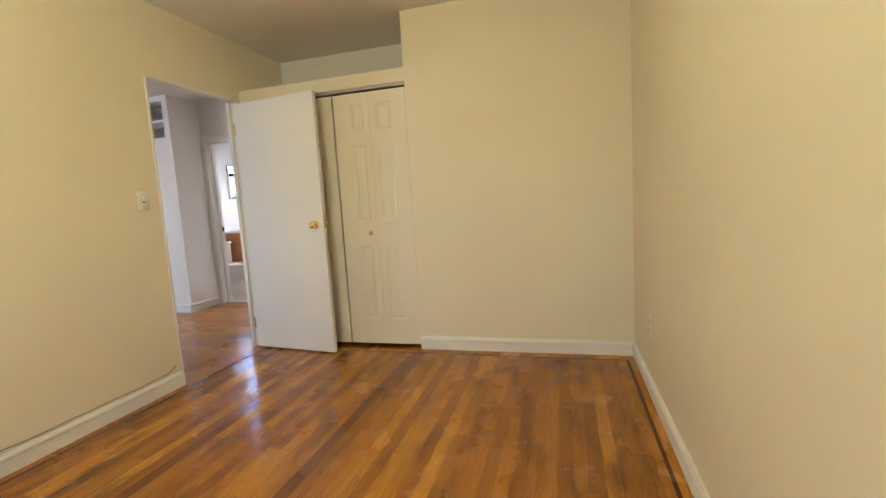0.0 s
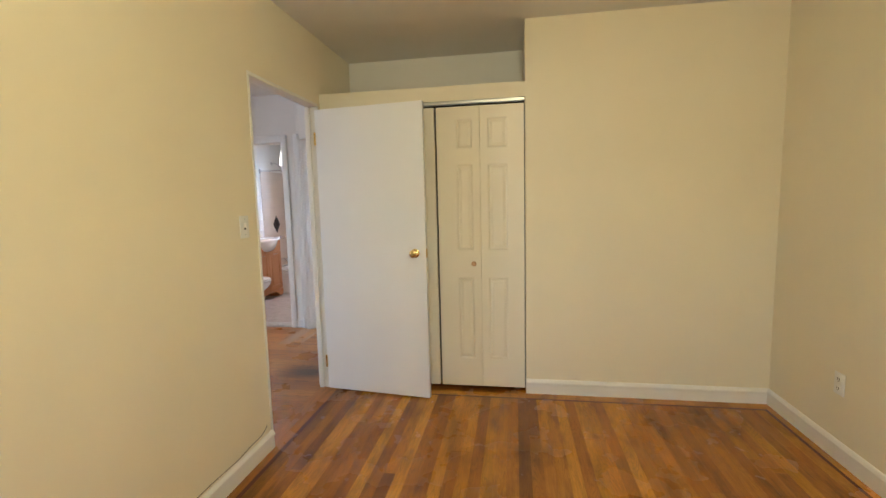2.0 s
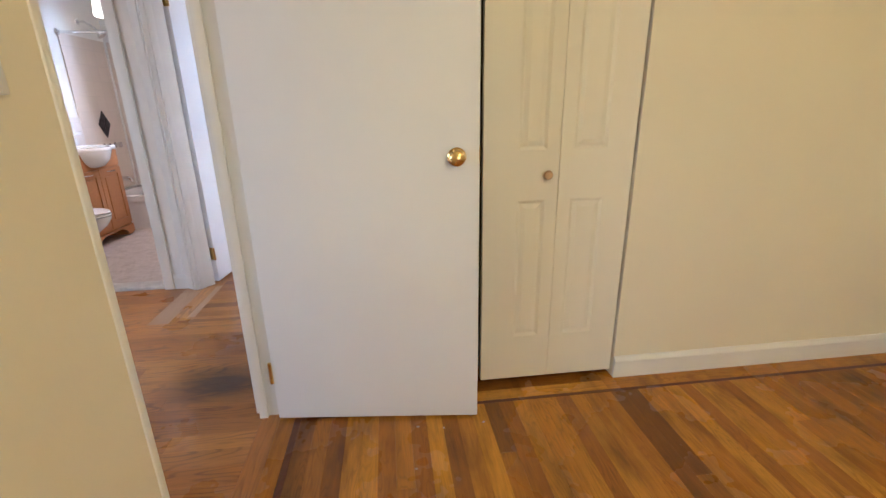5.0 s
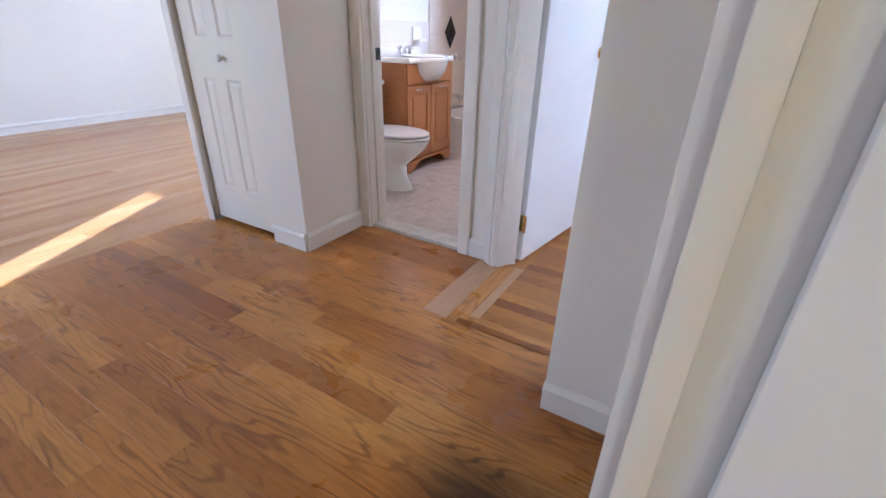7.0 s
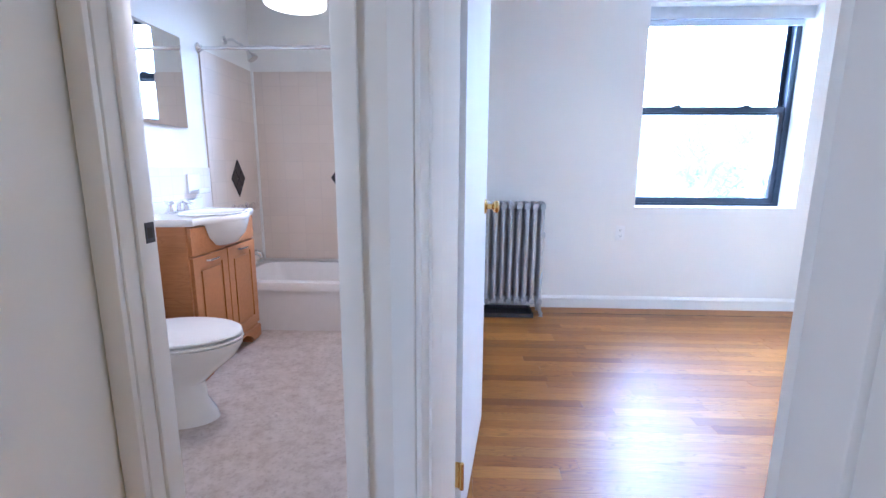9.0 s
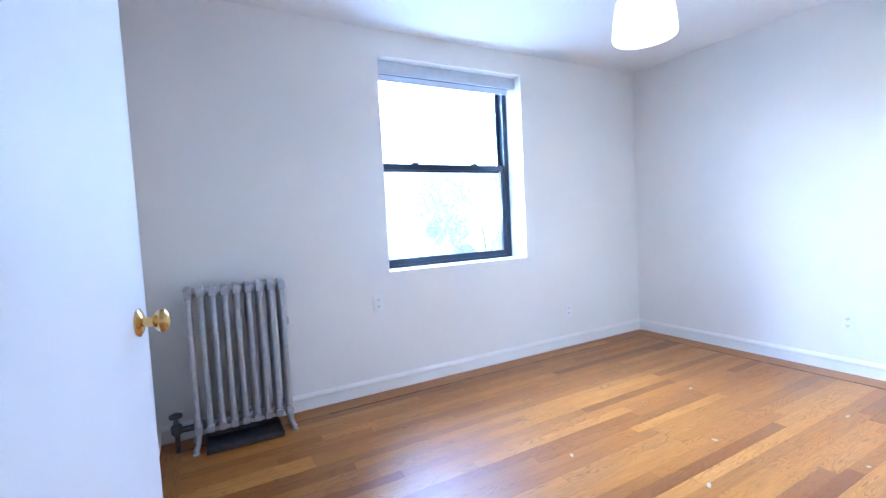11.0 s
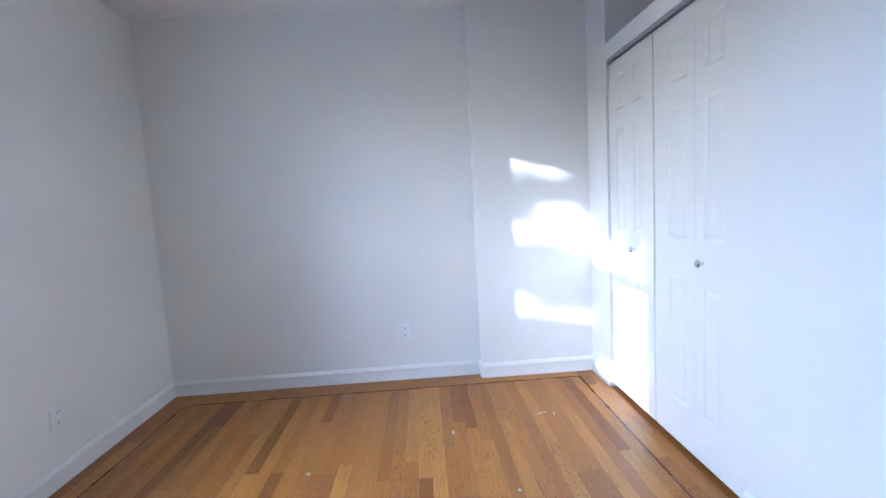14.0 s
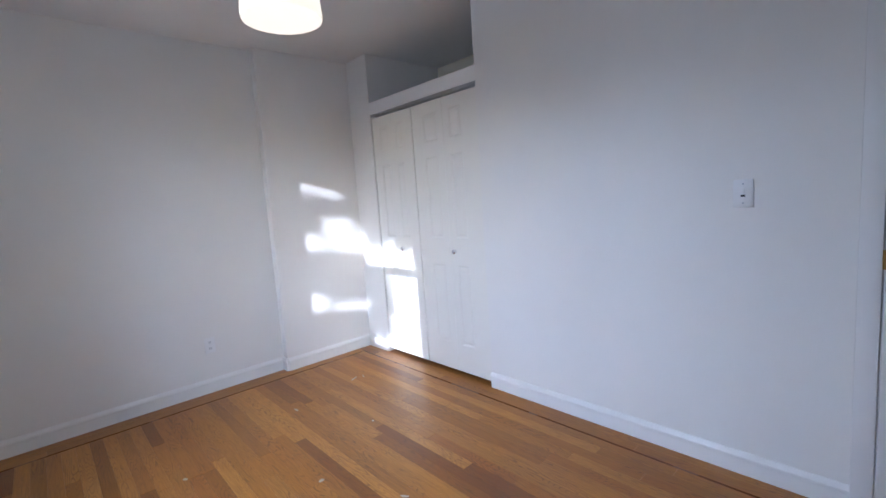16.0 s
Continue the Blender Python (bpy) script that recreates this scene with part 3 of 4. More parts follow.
# Near-black sheets put the closets' shade behind the door gaps.
structure("closet_back", boxes((0.29, 1.527, 0.18, 0.19, 0.0, 2.12), (1.79, 3.0, 0.72, 0.73, 0.0, 2.11), (-2.5, -1.965, 1.2, 1.21, 0, 2.03)), M_HOLE_SHADE, "near-black sheets standing in for shade inside the closets")


# ---- switches and outlets ----
def wall_plate(name, at, label, toggle):
    """A cover plate; local y points out of the wall."""
    p = thing(name, at, label, "switch" if toggle else "outlet")
    bm = boxes((-0.036, 0.036, -0.001, 0.006, -0.058, 0.058))
    bevel(bm, 0.003)
    part("plate", bm, M_PLATE, p, "", True)
    if toggle:
        bm = boxes((-0.005, 0.005, 0.006, 0.016, -0.004, 0.018))
        part("toggle", bm, M_PLATE, p)
        part("slot", boxes((-0.008, 0.008, 0.006, 0.0072, -0.014, -0.005)), M_HOLE_SHADE, p, "dark toggle slot")
        for z in (-0.04, 0.04):
            bm = bmesh.new()
            lathe(bm, [(0.004, 0), (0.003, 0.0015)], pose(0, 0.006, z, -90), 10)
            part("screw", bm, M_STEEL, p)
    else:
        for z in (-0.024, 0.024):
            bm = bmesh.new()
            lathe(bm, [(0.016, 0), (0.0155, 0.003)], pose(0, 0.006, z, -90), 16)
            sock = part("socket", bm, M_PLATE, p)
            part("slot", boxes((-0.008, -0.005, 0.009, 0.0098, z - 0.004, z + 0.007), (0.005, 0.008, 0.009, 0.0098, z - 0.004, z + 0.007), (-0.002, 0.002, 0.009, 0.0098, z - 0.011, z - 0.007)), M_HOLE_SHADE, sock)


wall_plate("light_switch", pose(0.071, -1.005, 1.275, 0, 0, -90), "white toggle light switch on the cream wall", True)
wall_plate("light_switch", pose(0.32, 0.926, 1.256), "white toggle light switch on the pale wall", True)
wall_plate("wall_outlet", pose(3.384, 2.27, 0.357, 0, 0, 90), "white double socket above the baseboard", False)
wall_plate("wall_outlet", pose(0.587, 3.929, 0.64, 0, 0, 180), "white double socket below the window", False)
wall_plate("wall_outlet", pose(2.41, 3.929, 0.331, 0, 0, 180), "white double socket near the corner", False)
wall_plate("wall_outlet", pose(3.099, -0.62, 0.40, 0, 0, 90), "white double socket on the cream wall", False)

strike = thing("strike_plate", pose(-0.14, 0.9315, 1.0, 0, 0, 24.6), "tarnished brass strike plate on the door jamb", "strike plate")
part("plate", boxes((-0.02, 0.04, 0.0, 0.003, -0.035, 0.035)), M_BRASS, strike)
part("hole", boxes((-0.004, 0.018, 0.003, 0.0036, -0.014, 0.014)), M_HOLE_SHADE, strike, "dark latch hole")


strike = thing("strike_plate", pose(-1.629, 1.545, 0.965, 0, 0, -90), "dark brass strike plate on the bathroom jamb", "strike plate")
part("plate", boxes((-0.018, 0.018, 0.0, 0.003, -0.03, 0.03)), M_IRON, strike)
part("hole", boxes((-0.008, 0.012, 0.003, 0.0036, -0.016, 0.016)), M_HOLE_SHADE, strike, "dark latch hole")


# ---- windows ----
def sash_window(name, x0, x1, z0, z1, y, zm, label, depth=0.05):
    w = thing(name, pose(0, 0, 0), label, "window")
    w["kind"] = "structure"
    f = 0.045
    bm = boxes((x0, x0 + f, y, y + depth * 2, z0, z1), (x1 - f, x1, y, y + depth * 2, z0, z1), (x0 + f, x1 - f, y, y + depth * 2, z0, z0 + 0.03), (x0 + f, x1 - f, y, y + depth * 2, z1 - 0.03, z1))
    part("window_frame", bm, M_DARKFRAME, w, "dark blue metal frame")
    for nm, lo, hi, yy in (("lower_sash", z0 + 0.03, zm + 0.028, y + 0.012), ("upper_sash", zm - 0.028, z1 - 0.03, y + 0.055)):
        a, b = x0 + f, x1 - f
        s = 0.034
        bm = boxes((a, a + s, yy, yy + 0.03, lo, hi), (b - s, b, yy, yy + 0.03, lo, hi), (a + s, b - s, yy, yy + 0.03, lo, lo + 0.045), (a + s, b - s, yy, yy + 0.03, hi - 0.045, hi))
        sash = part(nm, bm, M_DARKFRAME, w, "dark blue sliding sash")
        pane = part("pane", boxes((a + s, b - s, yy + 0.013, yy + 0.017, lo + 0.045, hi - 0.045)), M_GLASS, sash, "clear glass pane")
        pane.visible_shadow = False
    # Thin translucent sheet added to wash out the view behind the lower sash.
    part("haze_sheet", boxes((x0 + f, x1 - f, y + 0.092, y + 0.0925, z0 + 0.03, zm)), M_HAZE, w, "added thin pale sheet that hazes the view outside")
    for fx in (0.28, 0.72):
        bm = boxes((-0.03, 0.03, -0.004, 0.012, 0, 0.008), (-0.012, 0.022, -0.008, 0.006, 0.008, 0.014))
        part("sash_lock", bm, M_DARKFRAME, w, "", False, pose(x0 + (x1 - x0) * fx, y + 0.012, zm + 0.028))
    return w


sash_window("window_1", 0.69, 1.95, 0.845, 2.38, 4.13, 1.63, "dark blue double-hung window in a deep white reveal")
sash_window("window_2", -1.57, -0.98, 1.4, 2.4, 4.10, 1.9, "small dark double-hung bathroom window")
structure("window_sill", boxes((0.69, 1.95, 3.925, 4.128, 0.845, 0.853)), M_TRIM, "white painted window sill")
blind = thing("roller_blind", pose(1.32, 4.05, 2.33), "rolled-up grey roller blind at the window head", "blind")
bm = bmesh.new()
lathe(bm, [(0.03, -0.62), (0.031, -0.619), (0.031, 0.619), (0.03, 0.62)], pose(0, 0, 0, 0, 90, 0), 20)
part("roll", bm, M_BLIND, blind, "", True)
part("valance", boxes((-0.625, 0.625, -0.045, -0.04, -0.045, 0.045)), M_BLIND, blind, "grey metal valance")
part("hem_bar", boxes((-0.6, 0.6, 0.026, 0.034, -0.075, -0.03)), M_BLIND, blind)
for s in (-1, 1):
    part("bracket", boxes((s * 0.622 - 0.004, s * 0.622 + 0.004, -0.04, 0.05, -0.03, 0.05)), M_STEEL, blind, "metal bracket")


# ---- lamps ----
def pendant(name, x, y, z, label):
    p = thing(name, pose(x, y, z), label, "pendant lamp")
    bm = bmesh.new()
    outer = [(0.140, 0.0), (0.143, 0.015), (0.138, 0.08), (0.122, 0.17), (0.104, 0.215)]
    lathe(bm, [(0.02, 0.004), (0.13, 0.002)] + outer + [(0.02, 0.22)], n=40)
    part("shade", bm, M_SHADE, p, "glowing white tapered drum shade", True)
    bm = bmesh.new()
    tube(bm, [(0, 0, 0.21), (0, 0, H - z - 0.03)], 0.004, 8)
    part("cord", bm, M_CORD, p)
    bm = bmesh.new()
    lathe(bm, [(0.02, H - z - 0.045), (0.05, H - z - 0.03), (0.055, H - z)], n=24)
    part("ceiling_rose", bm, M_PLATE, p, "", True)


pendant("pendant_lamp", 1.42, 2.36, 2.007, "lit white drum pendant hanging from the ceiling")
pendant("pendant_lamp", -1.5, 2.5, 1.90, "lit white drum pendant in the bathroom")


# ---- radiator ----
def radiator():
    r = thing("radiator", pose(-0.33, 3.76, 0), "silver-painted cast iron column radiator under the wall", "radiator")
    n, pitch = 9, 0.060
    for i in range(n):
        x = (i - (n - 1) / 2) * pitch
        bm = bmesh.new()
        for y in (-0.072, -0.024, 0.024, 0.072):
            tube(bm, [(x, y, 0.13), (x, y, 0.18), (x, y, 0.5), (x, y, 0.82), (x, y, 0.86)], [0.018, 0.0155, 0.0145, 0.0155, 0.018], 10)
        for z0, z1 in ((0.09, 0.155), (0.835, 0.905)):
            loops = []
            for k in range(13):
                a = math.pi * k / 12
                yy = -0.092 * math.cos(a)
                hh = (z1 - z0) / 2 * (0.55 + 0.45 * math.sin(a))
                zc = (z0 + z1) / 2
                loops.append([Vector((x + 0.019 * cx, yy, zc + hh * cz)) for cx, cz in ((-1, -0.7), (-0.6, -1), (0.6, -1), (1, -0.7), (1, 0.7), (0.6, 1), (-0.6, 1), (-1, 0.7))])
            rings(bm, loops)
        part("section", bm, M_RADIATOR, r, "", True)
    for z in (0.122, 0.87):
        bm = bmesh.new()
        tube(bm, [(-0.262, 0, z), (0.262, 0, z)], 0.026, 14)
        part("nipple_pipe", bm, M_RADIATOR, r, "", True)
    for x in (-0.24, 0.24):
        for y in (-0.072, 0.072):
            bm = bmesh.new()
            tube(bm, [(x, y, 0.11), (x * 1.02, y * 1.05, 0.05), (x * 1.08, y * 1.15, 0.015), (x * 1.08, y * 1.15, 0.0)], [0.019, 0.013, 0.016, 0.02], 10)
            part("foot", bm, M_RADIATOR, r, "", True)
    bm = bmesh.new()
    tube(bm, [(-0.26, 0, 0.122), (-0.33, 0, 0.122), (-0.345, 0, 0.11), (-0.345, 0, 0.0)], [0.017, 0.017, 0.015, 0.013], 12)
    part("pipe", bm, M_IRON, r, "dark iron supply pipe", True)
    bm = bmesh.new()
    lathe(bm, [(0.02, 0.0), (0.028, 0.01), (0.028, 0.05), (0.015, 0.06), (0.010, 0.09), (0.032, 0.095), (0.034, 0.11), (0.02, 0.118)], pose(-0.345, 0, 0.10), 14)
    part("valve", bm, M_IRON, r, "dark iron valve with a wheel handle", True)
    bm = bmesh.new()
    lathe(bm, [(0.006, 0), (0.012, 0.01), (0.012, 0.045), (0.005, 0.05)], pose(0.265, -0.02, 0.62), 12)
    part("air_vent", bm, M_STEEL, r, "small metal air vent", True)


radiator()
tray = thing("drip_tray", pose(-0.34, 3.72, 0.008), "dark grey metal tray under the radiator", "tray")
bm = boxes((-0.2, 0.2, -0.11, 0.12, 0, 0.006), (-0.2, -0.194, -0.11, 0.12, 0.006, 0.03), (0.194, 0.2, -0.11, 0.12, 0.006, 0.03), (-0.2, 0.2, -0.11, -0.104, 0.006, 0.03), (-0.2, 0.2, 0.114, 0.12, 0.006, 0.03))
part("pan", bm, M_IRON, tray)


# ---- bathroom ----
structure("tile_shower_north", boxes((-2.43, -1.57, 3.988, 3.999, 0.38, 1.91), (-0.98, -0.88, 3.988, 3.999, 0.38, 1.91), (-1.57, -0.98, 3.988, 3.999, 0.38, 1.4)), M_TILE, "beige glazed tiles above the tub")
structure("tile_shower_west", boxes((-2.429, -2.418, 3.27, 3.986, 0.38, 1.91)), M_TILE, "beige glazed tiles beside the tub")
structure("tile_wainscot_west", boxes((-2.429, -2.42, 1.575, 3.268, 0.0, 1.15)), M_TILE_WHITE, "off-white glazed tile wainscot")
structure("tile_corner_bead", boxes((-2.417, -2.402, 3.968, 3.987, 0.38, 1.91)), M_TRIM, "white corner strip of the tiled shower")


def bathtub():
    t = thing("bathtub", pose(-1.655, 3.235, 0), "white enamel bathtub along the tiled wall", "bathtub")
    L, W, h = 1.54, 0.75, 0.36
    x0, x1 = -0.76, 0.76
    bm = bmesh.new()
    box(bm, x0, x1, 0.012, 0.05, 0.008, h - 0.06)
    part("apron", bm, M_ENAMEL, t)
    def rr(xa, xb, ya, yb, z, r=0.1, n=6):
        pts = []
        for cx, cy, a0 in ((xb - r, yb - r, 0), (xa + r, yb - r, 90), (xa + r, ya + r, 180), (xb - r, ya + r, 270)):
            for k in range(n + 1):
                a = radians(a0 + 90 * k / n)
                pts.append(Vector((cx + r * math.cos(a), cy + r * math.sin(a), z)))
        return pts
    bm = bmesh.new()
    rings(bm, [rr(x0, x1, 0.0, W, h - 0.06, 0.015), rr(x0, x1, 0.0, W, h - 0.012, 0.015), rr(x0 + 0.008, x1 - 0.008, 0.008, W - 0.008, h, 0.018), rr(x0 + 0.06, x1 - 0.06, 0.075, W - 0.05, h, 0.13),
               rr(x0 + 0.072, x1 - 0.072, 0.09, W - 0.065, h - 0.02, 0.13), rr(x0 + 0.13, x1 - 0.16, 0.13, W - 0.10, 0.12, 0.14), rr(x0 + 0.2, x1 - 0.24, 0.2, W - 0.17, 0.085, 0.12)], cap=False)
    bm.faces.new([v for v in bm.verts][-28:])
    part("basin", bm, M_ENAMEL, t, "", True)
    bm = bmesh.new()
    tube(bm, [(x0 + 0.0, 0.43, 0.49), (x0 + 0.09, 0.43, 0.49), (x0 + 0.12, 0.43, 0.48), (x0 + 0.125, 0.43, 0.45)], [0.024, 0.024, 0.022, 0.018], 12)
    part("spout", bm, M_CHROME, t, "chrome tub spout", True)
    for dy in (-0.1, 0.1):
        bm = bmesh.new()
        lathe(bm, [(0.03, 0), (0.03, 0.008), (0.013, 0.012), (0.013, 0.04), (0.028, 0.045), (0.03, 0.065), (0.0, 0.068)], pose(x0 + 0.0, 0.40 + dy, 0.85, 0, 90, 0), 14)
        part("tap", bm, M_CHROME, t, "chrome tap handle", True)


bathtub()


def curtain_rod():
    r = thing("shower_rod", pose(-2.43, 3.27, 1.91), "chrome shower curtain rod across the tub", "curtain rod")
    bm = bmesh.new()
    tube(bm, [(0.0, 0, 0), (1.55, 0, 0)], 0.0125, 12)
    part("rod", bm, M_CHROME, r, "", True)
    for x, s in ((0.0, 90), (1.55, -90)):
        bm = bmesh.new()
        lathe(bm, [(0.034, 0), (0.034, 0.006), (0.018, 0.02), (0.016, 0.03)], pose(x, 0, 0, 0, s, 0), 16)
        part("flange", bm, M_CHROME, r, "", True)
    s = thing("shower_fixture", pose(-2.43, 3.62, 2.05), "chrome shower head on a bent arm", "shower")
    bm = bmesh.new()
    tube(bm, [(0, 0, 0), (0.06, 0, 0.005), (0.12, 0, -0.03), (0.17, 0, -0.08)], 0.010, 10)
    part("arm", bm, M_CHROME, s, "", True)
    bm = bmesh.new()
    lathe(bm, [(0.012, 0), (0.016, 0.02), (0.036, 0.05), (0.038, 0.065), (0.0, 0.067)], pose(0.165, 0, -0.075, 0, 145, 0), 16)
    part("rose", bm, M_CHROME, s, "", True)
    bm = bmesh.new()
    lathe(bm, [(0.03, 0), (0.028, 0.006), (0.012, 0.01)], pose(0, 0, 0, 0, 90, 0), 16)
    part("flange", bm, M_CHROME, s, "", True)


curtain_rod()


def diamond(name, at, label, rx, rz):
    """Four small black tiles set on a point; local y out of the wall."""
    d = thing(name, at, label, "tile inlay")
    g = 0.004
    for sx, sz in ((0, 1), (0, -1), (1, 0), (-1, 0)):
        cx, cz = sx * rx / 2, sz * rz / 2
        bm = bmesh.new()
        a, b = rx / 2 - g, rz / 2 - g
        rings(bm, [[Vector((cx + a * k, yy, cz)), Vector((cx, yy, cz + b * k)), Vector((cx - a * k, yy, cz)), Vector((cx, yy, cz - b * k))] for yy, k in ((0.0, 1.0), (0.005, 1.0), (0.007, 0.94))])
        part("tile", bm, M_BLACKTILE, d)


diamond("diamond_inlay", pose(-2.4175, 3.64, 1.07, 0, 0, -90), "black diamond of four tiles on the beige wall", 0.105, 0.145)
diamond("diamond_inlay", pose(-1.70, 3.987, 1.07, 0, 0, 180), "black diamond of four tiles above the tub", 0.105, 0.145)


def toilet():
    t = thing("toilet", pose(-2.42, 2.13, 0.008), "white porcelain toilet with closed lid", "toilet")
    bm = bmesh.new()
    rings(bm, [ellipse(0.40, 0, 0.175, 0.11, 0.0, egg=0.1), ellipse(0.40, 0, 0.168, 0.102, 0.03, egg=0.1), ellipse(0.385, 0, 0.145, 0.085, 0.10, egg=0.1), ellipse(0.385, 0, 0.140, 0.085, 0.18, egg=0.1), ellipse(0.405, 0, 0.180, 0.112, 0.24, egg=0.1),
               ellipse(0.43, 0, 0.23, 0.155, 0.31, egg=0.12), ellipse(0.44, 0, 0.25, 0.18, 0.36, egg=0.12), ellipse(0.44, 0, 0.255, 0.185, 0.385, egg=0.12)])
    box(bm, 0.04, 0.30, -0.11, 0.11, 0.18, 0.37)
    part("bowl", bm, M_PORCELAIN, t, "", True)
    for nm, z, k in (("seat", 0.388, 1.0), ("lid", 0.410, 0.985)):
        bm = bmesh.new()
        rings(bm, [ellipse(0.44, 0, 0.25 * k, 0.187 * k, z, egg=0.12), ellipse(0.44, 0, 0.258 * k, 0.192 * k, z + 0.006, egg=0.12), ellipse(0.44, 0, 0.255 * k, 0.19 * k, z + 0.014, egg=0.12), ellipse(0.44, 0, 0.22 * k, 0.16 * k, z + 0.019, egg=0.12)])
        part(nm, bm, M_PORCELAIN, t, "", True)
    bm = boxes((0.01, 0.19, -0.21, 0.21, 0.38, 0.70))
    bevel(bm, 0.02, 3)
    part("tank", bm, M_PORCELAIN, t, "", True)
    bm = boxes((0.0, 0.20, -0.22, 0.22, 0.70, 0.735))
    bevel(bm, 0.012, 3)
    part("tank_lid", bm, M_PORCELAIN, t, "", True)
    bm = bmesh.new()
    tube(bm, [(0.19, -0.15, 0.64), (0.215, -0.15, 0.64), (0.222, -0.09, 0.632)], 0.007, 8)
    part("flush_lever", bm, M_CHROME, t, "chrome flush lever", True)


toilet()


def vanity():
    v = thing("vanity_cabinet", pose(-2.42, 2.425, 0.008), "orange-brown maple vanity with a white basin", "vanity")
    D, L, h = 0.33, 0.69, 0.85
    bm = boxes((0.0, D, 0.0, L, 0.10, h))
    part("body", bm, M_MAPLE, v)
    for y0 in (0.0, L - 0.09):
        part("foot", boxes((0.02, D, y0, y0 + 0.09, 0.0, 0.10)), M_MAPLE, v)
    bm = bmesh.new()
    pts = [(0.0, 0.10), (0.0, 0.02), (0.10, 0.02), (0.14, 0.06), (0.20, 0.085), (L - 0.20, 0.085), (L - 0.14, 0.06), (L - 0.10, 0.02), (L, 0.02), (L, 0.10)]
    rings(bm, [[Vector((x, y, z)) for y, z in pts] for x in (D, D + 0.018)])
    part("plinth", bm, M_MAPLE, v, "arched maple plinth")
    part("drawer_front", boxes((D, D + 0.018, 0.012, L - 0.012, h - 0.15, h - 0.01)), M_MAPLE, v)
    for k in range(2):
        a, b = 0.012 + k * (L / 2 - 0.008), L / 2 - 0.004 + k * (L / 2 - 0.008)
        z0, z1 = 0.125, h - 0.165
        bm = boxes((D, D + 0.018, a, a + 0.055, z0, z1), (D, D + 0.018, b - 0.055, b, z0, z1), (D, D + 0.018, a + 0.055, b - 0.055, z0, z0 + 0.06), (D, D + 0.018, a + 0.055, b - 0.055, z1 - 0.06, z1))
        door = part("door", bm, M_MAPLE, v)
        bm = boxes((D, D + 0.010, a + 0.055, b - 0.055, z0 + 0.06, z1 - 0.06), (D + 0.004, D + 0.016, a + 0.075, b - 0.075, z0 + 0.08, z1 - 0.08))
        part("panel", bm, M_MAPLE, door)
        bm = bmesh.new()
        yc, zc = (a + b) / 2, z1 - 0.03
        tube(bm, [(D + 0.018, yc - 0.045, zc), (D + 0.036, yc - 0.04, zc), (D + 0.038, yc, zc), (D + 0.036, yc + 0.04, zc), (D + 0.018, yc + 0.045, zc)], 0.006, 8)
        part("handle", bm, M_CHROME, door, "chrome bar handle", True)
    # white top with a round bulging bowl
    bm = bmesh.new()
    c = (0.27, L / 2)
    def slab_loop(z, grow=0.0):
        pts = []
        for i in range(40):
            a = 2 * math.pi * i / 40
            x, y = math.cos(a), math.sin(a)
            px = 0.10 + 0.40 * max(x, 0) ** 0.7 * (1 if x > 0 else 0) + (0.10 * x if x < 0 else 0)
            w = L / 2 + 0.01 + grow
            py = L / 2 + math.copysign(min(w, abs(y) ** 0.75 * w), y)
            front = 0.36 + 0.11 * max(0.0, 1 - (abs(py - L / 2) / 0.22) ** 2)
            pts.append(Vector((min(px * 1.1 if x > 0 else 0.0, front + grow), py, z)))
        return pts
    rings(bm, [slab_loop(h, -0.004), slab_loop(h + 0.006), slab_loop(h + 0.028), slab_loop(h + 0.036, -0.006)], cap=True)
    part("countertop", bm, M_PORCELAIN, v, "white moulded basin top", True)
    bm = bmesh.new()
    rings(bm, [ellipse(0.29, L / 2, 0.05, 0.06, h - 0.15), ellipse(0.29, L / 2, 0.11, 0.13, h - 0.13), ellipse(0.285, L / 2, 0.155, 0.185, h - 0.08), ellipse(0.28, L / 2, 0.18, 0.215, h - 0.02), ellipse(0.28, L / 2, 0.185, 0.222, h + 0.01)])
    part("bowl", bm, M_PORCELAIN, v, "white round bulging basin", True)
    bm = bmesh.new()
    rings(bm, [ellipse(0.28, L / 2, 0.165, 0.20, h + 0.037), ellipse(0.28, L / 2, 0.172, 0.207, h + 0.044), ellipse(0.28, L / 2, 0.165, 0.2, h + 0.046), ellipse(0.28, L / 2, 0.15, 0.185, h + 0.0385)])
    part("rim", bm, M_PORCELAIN, v, "", True)
    part("backsplash", boxes((0.0, 0.02, -0.005, L + 0.005, h + 0.03, h + 0.10)), M_PORCELAIN, v)
    bm = bmesh.new()
    box(bm, 0.06, 0.10, L / 2 - 0.085, L / 2 + 0.085, h + 0.034, h + 0.05)
    tube(bm, [(0.08, L / 2, h + 0.045), (0.085, L / 2, h + 0.09), (0.12, L / 2, h + 0.105), (0.17, L / 2, h + 0.085)], [0.016, 0.013, 0.011, 0.010], 10)
    faucet = part("faucet", bm, M_CHROME, v, "chrome basin mixer", True)
    for dy in (-0.07, 0.07):
        bm = bmesh.new()
        lathe(bm, [(0.018, 0), (0.014, 0.02), (0.010, 0.035), (0.022, 0.042), (0.02, 0.058), (0.0, 0.062)], pose(0.08, L / 2 + dy, h + 0.048), 12)
        tube(bm, [(0.08, L / 2 + dy, h + 0.098), (0.115, L / 2 + dy * 1.5, h + 0.108)], 0.006, 8)
        part("tap_handle", bm, M_CHROME, faucet, "", True)


vanity()

mirror = thing("mirror_cabinet", pose(-2.42, 2.64, 1.39), "silver mirror cabinet on the wall above the vanity", "mirror")
part("case", boxes((-0.009, 0.016, 0.0, 0.40, 0.0, 0.52)), M_STEEL, mirror)
bm = bmesh.new()
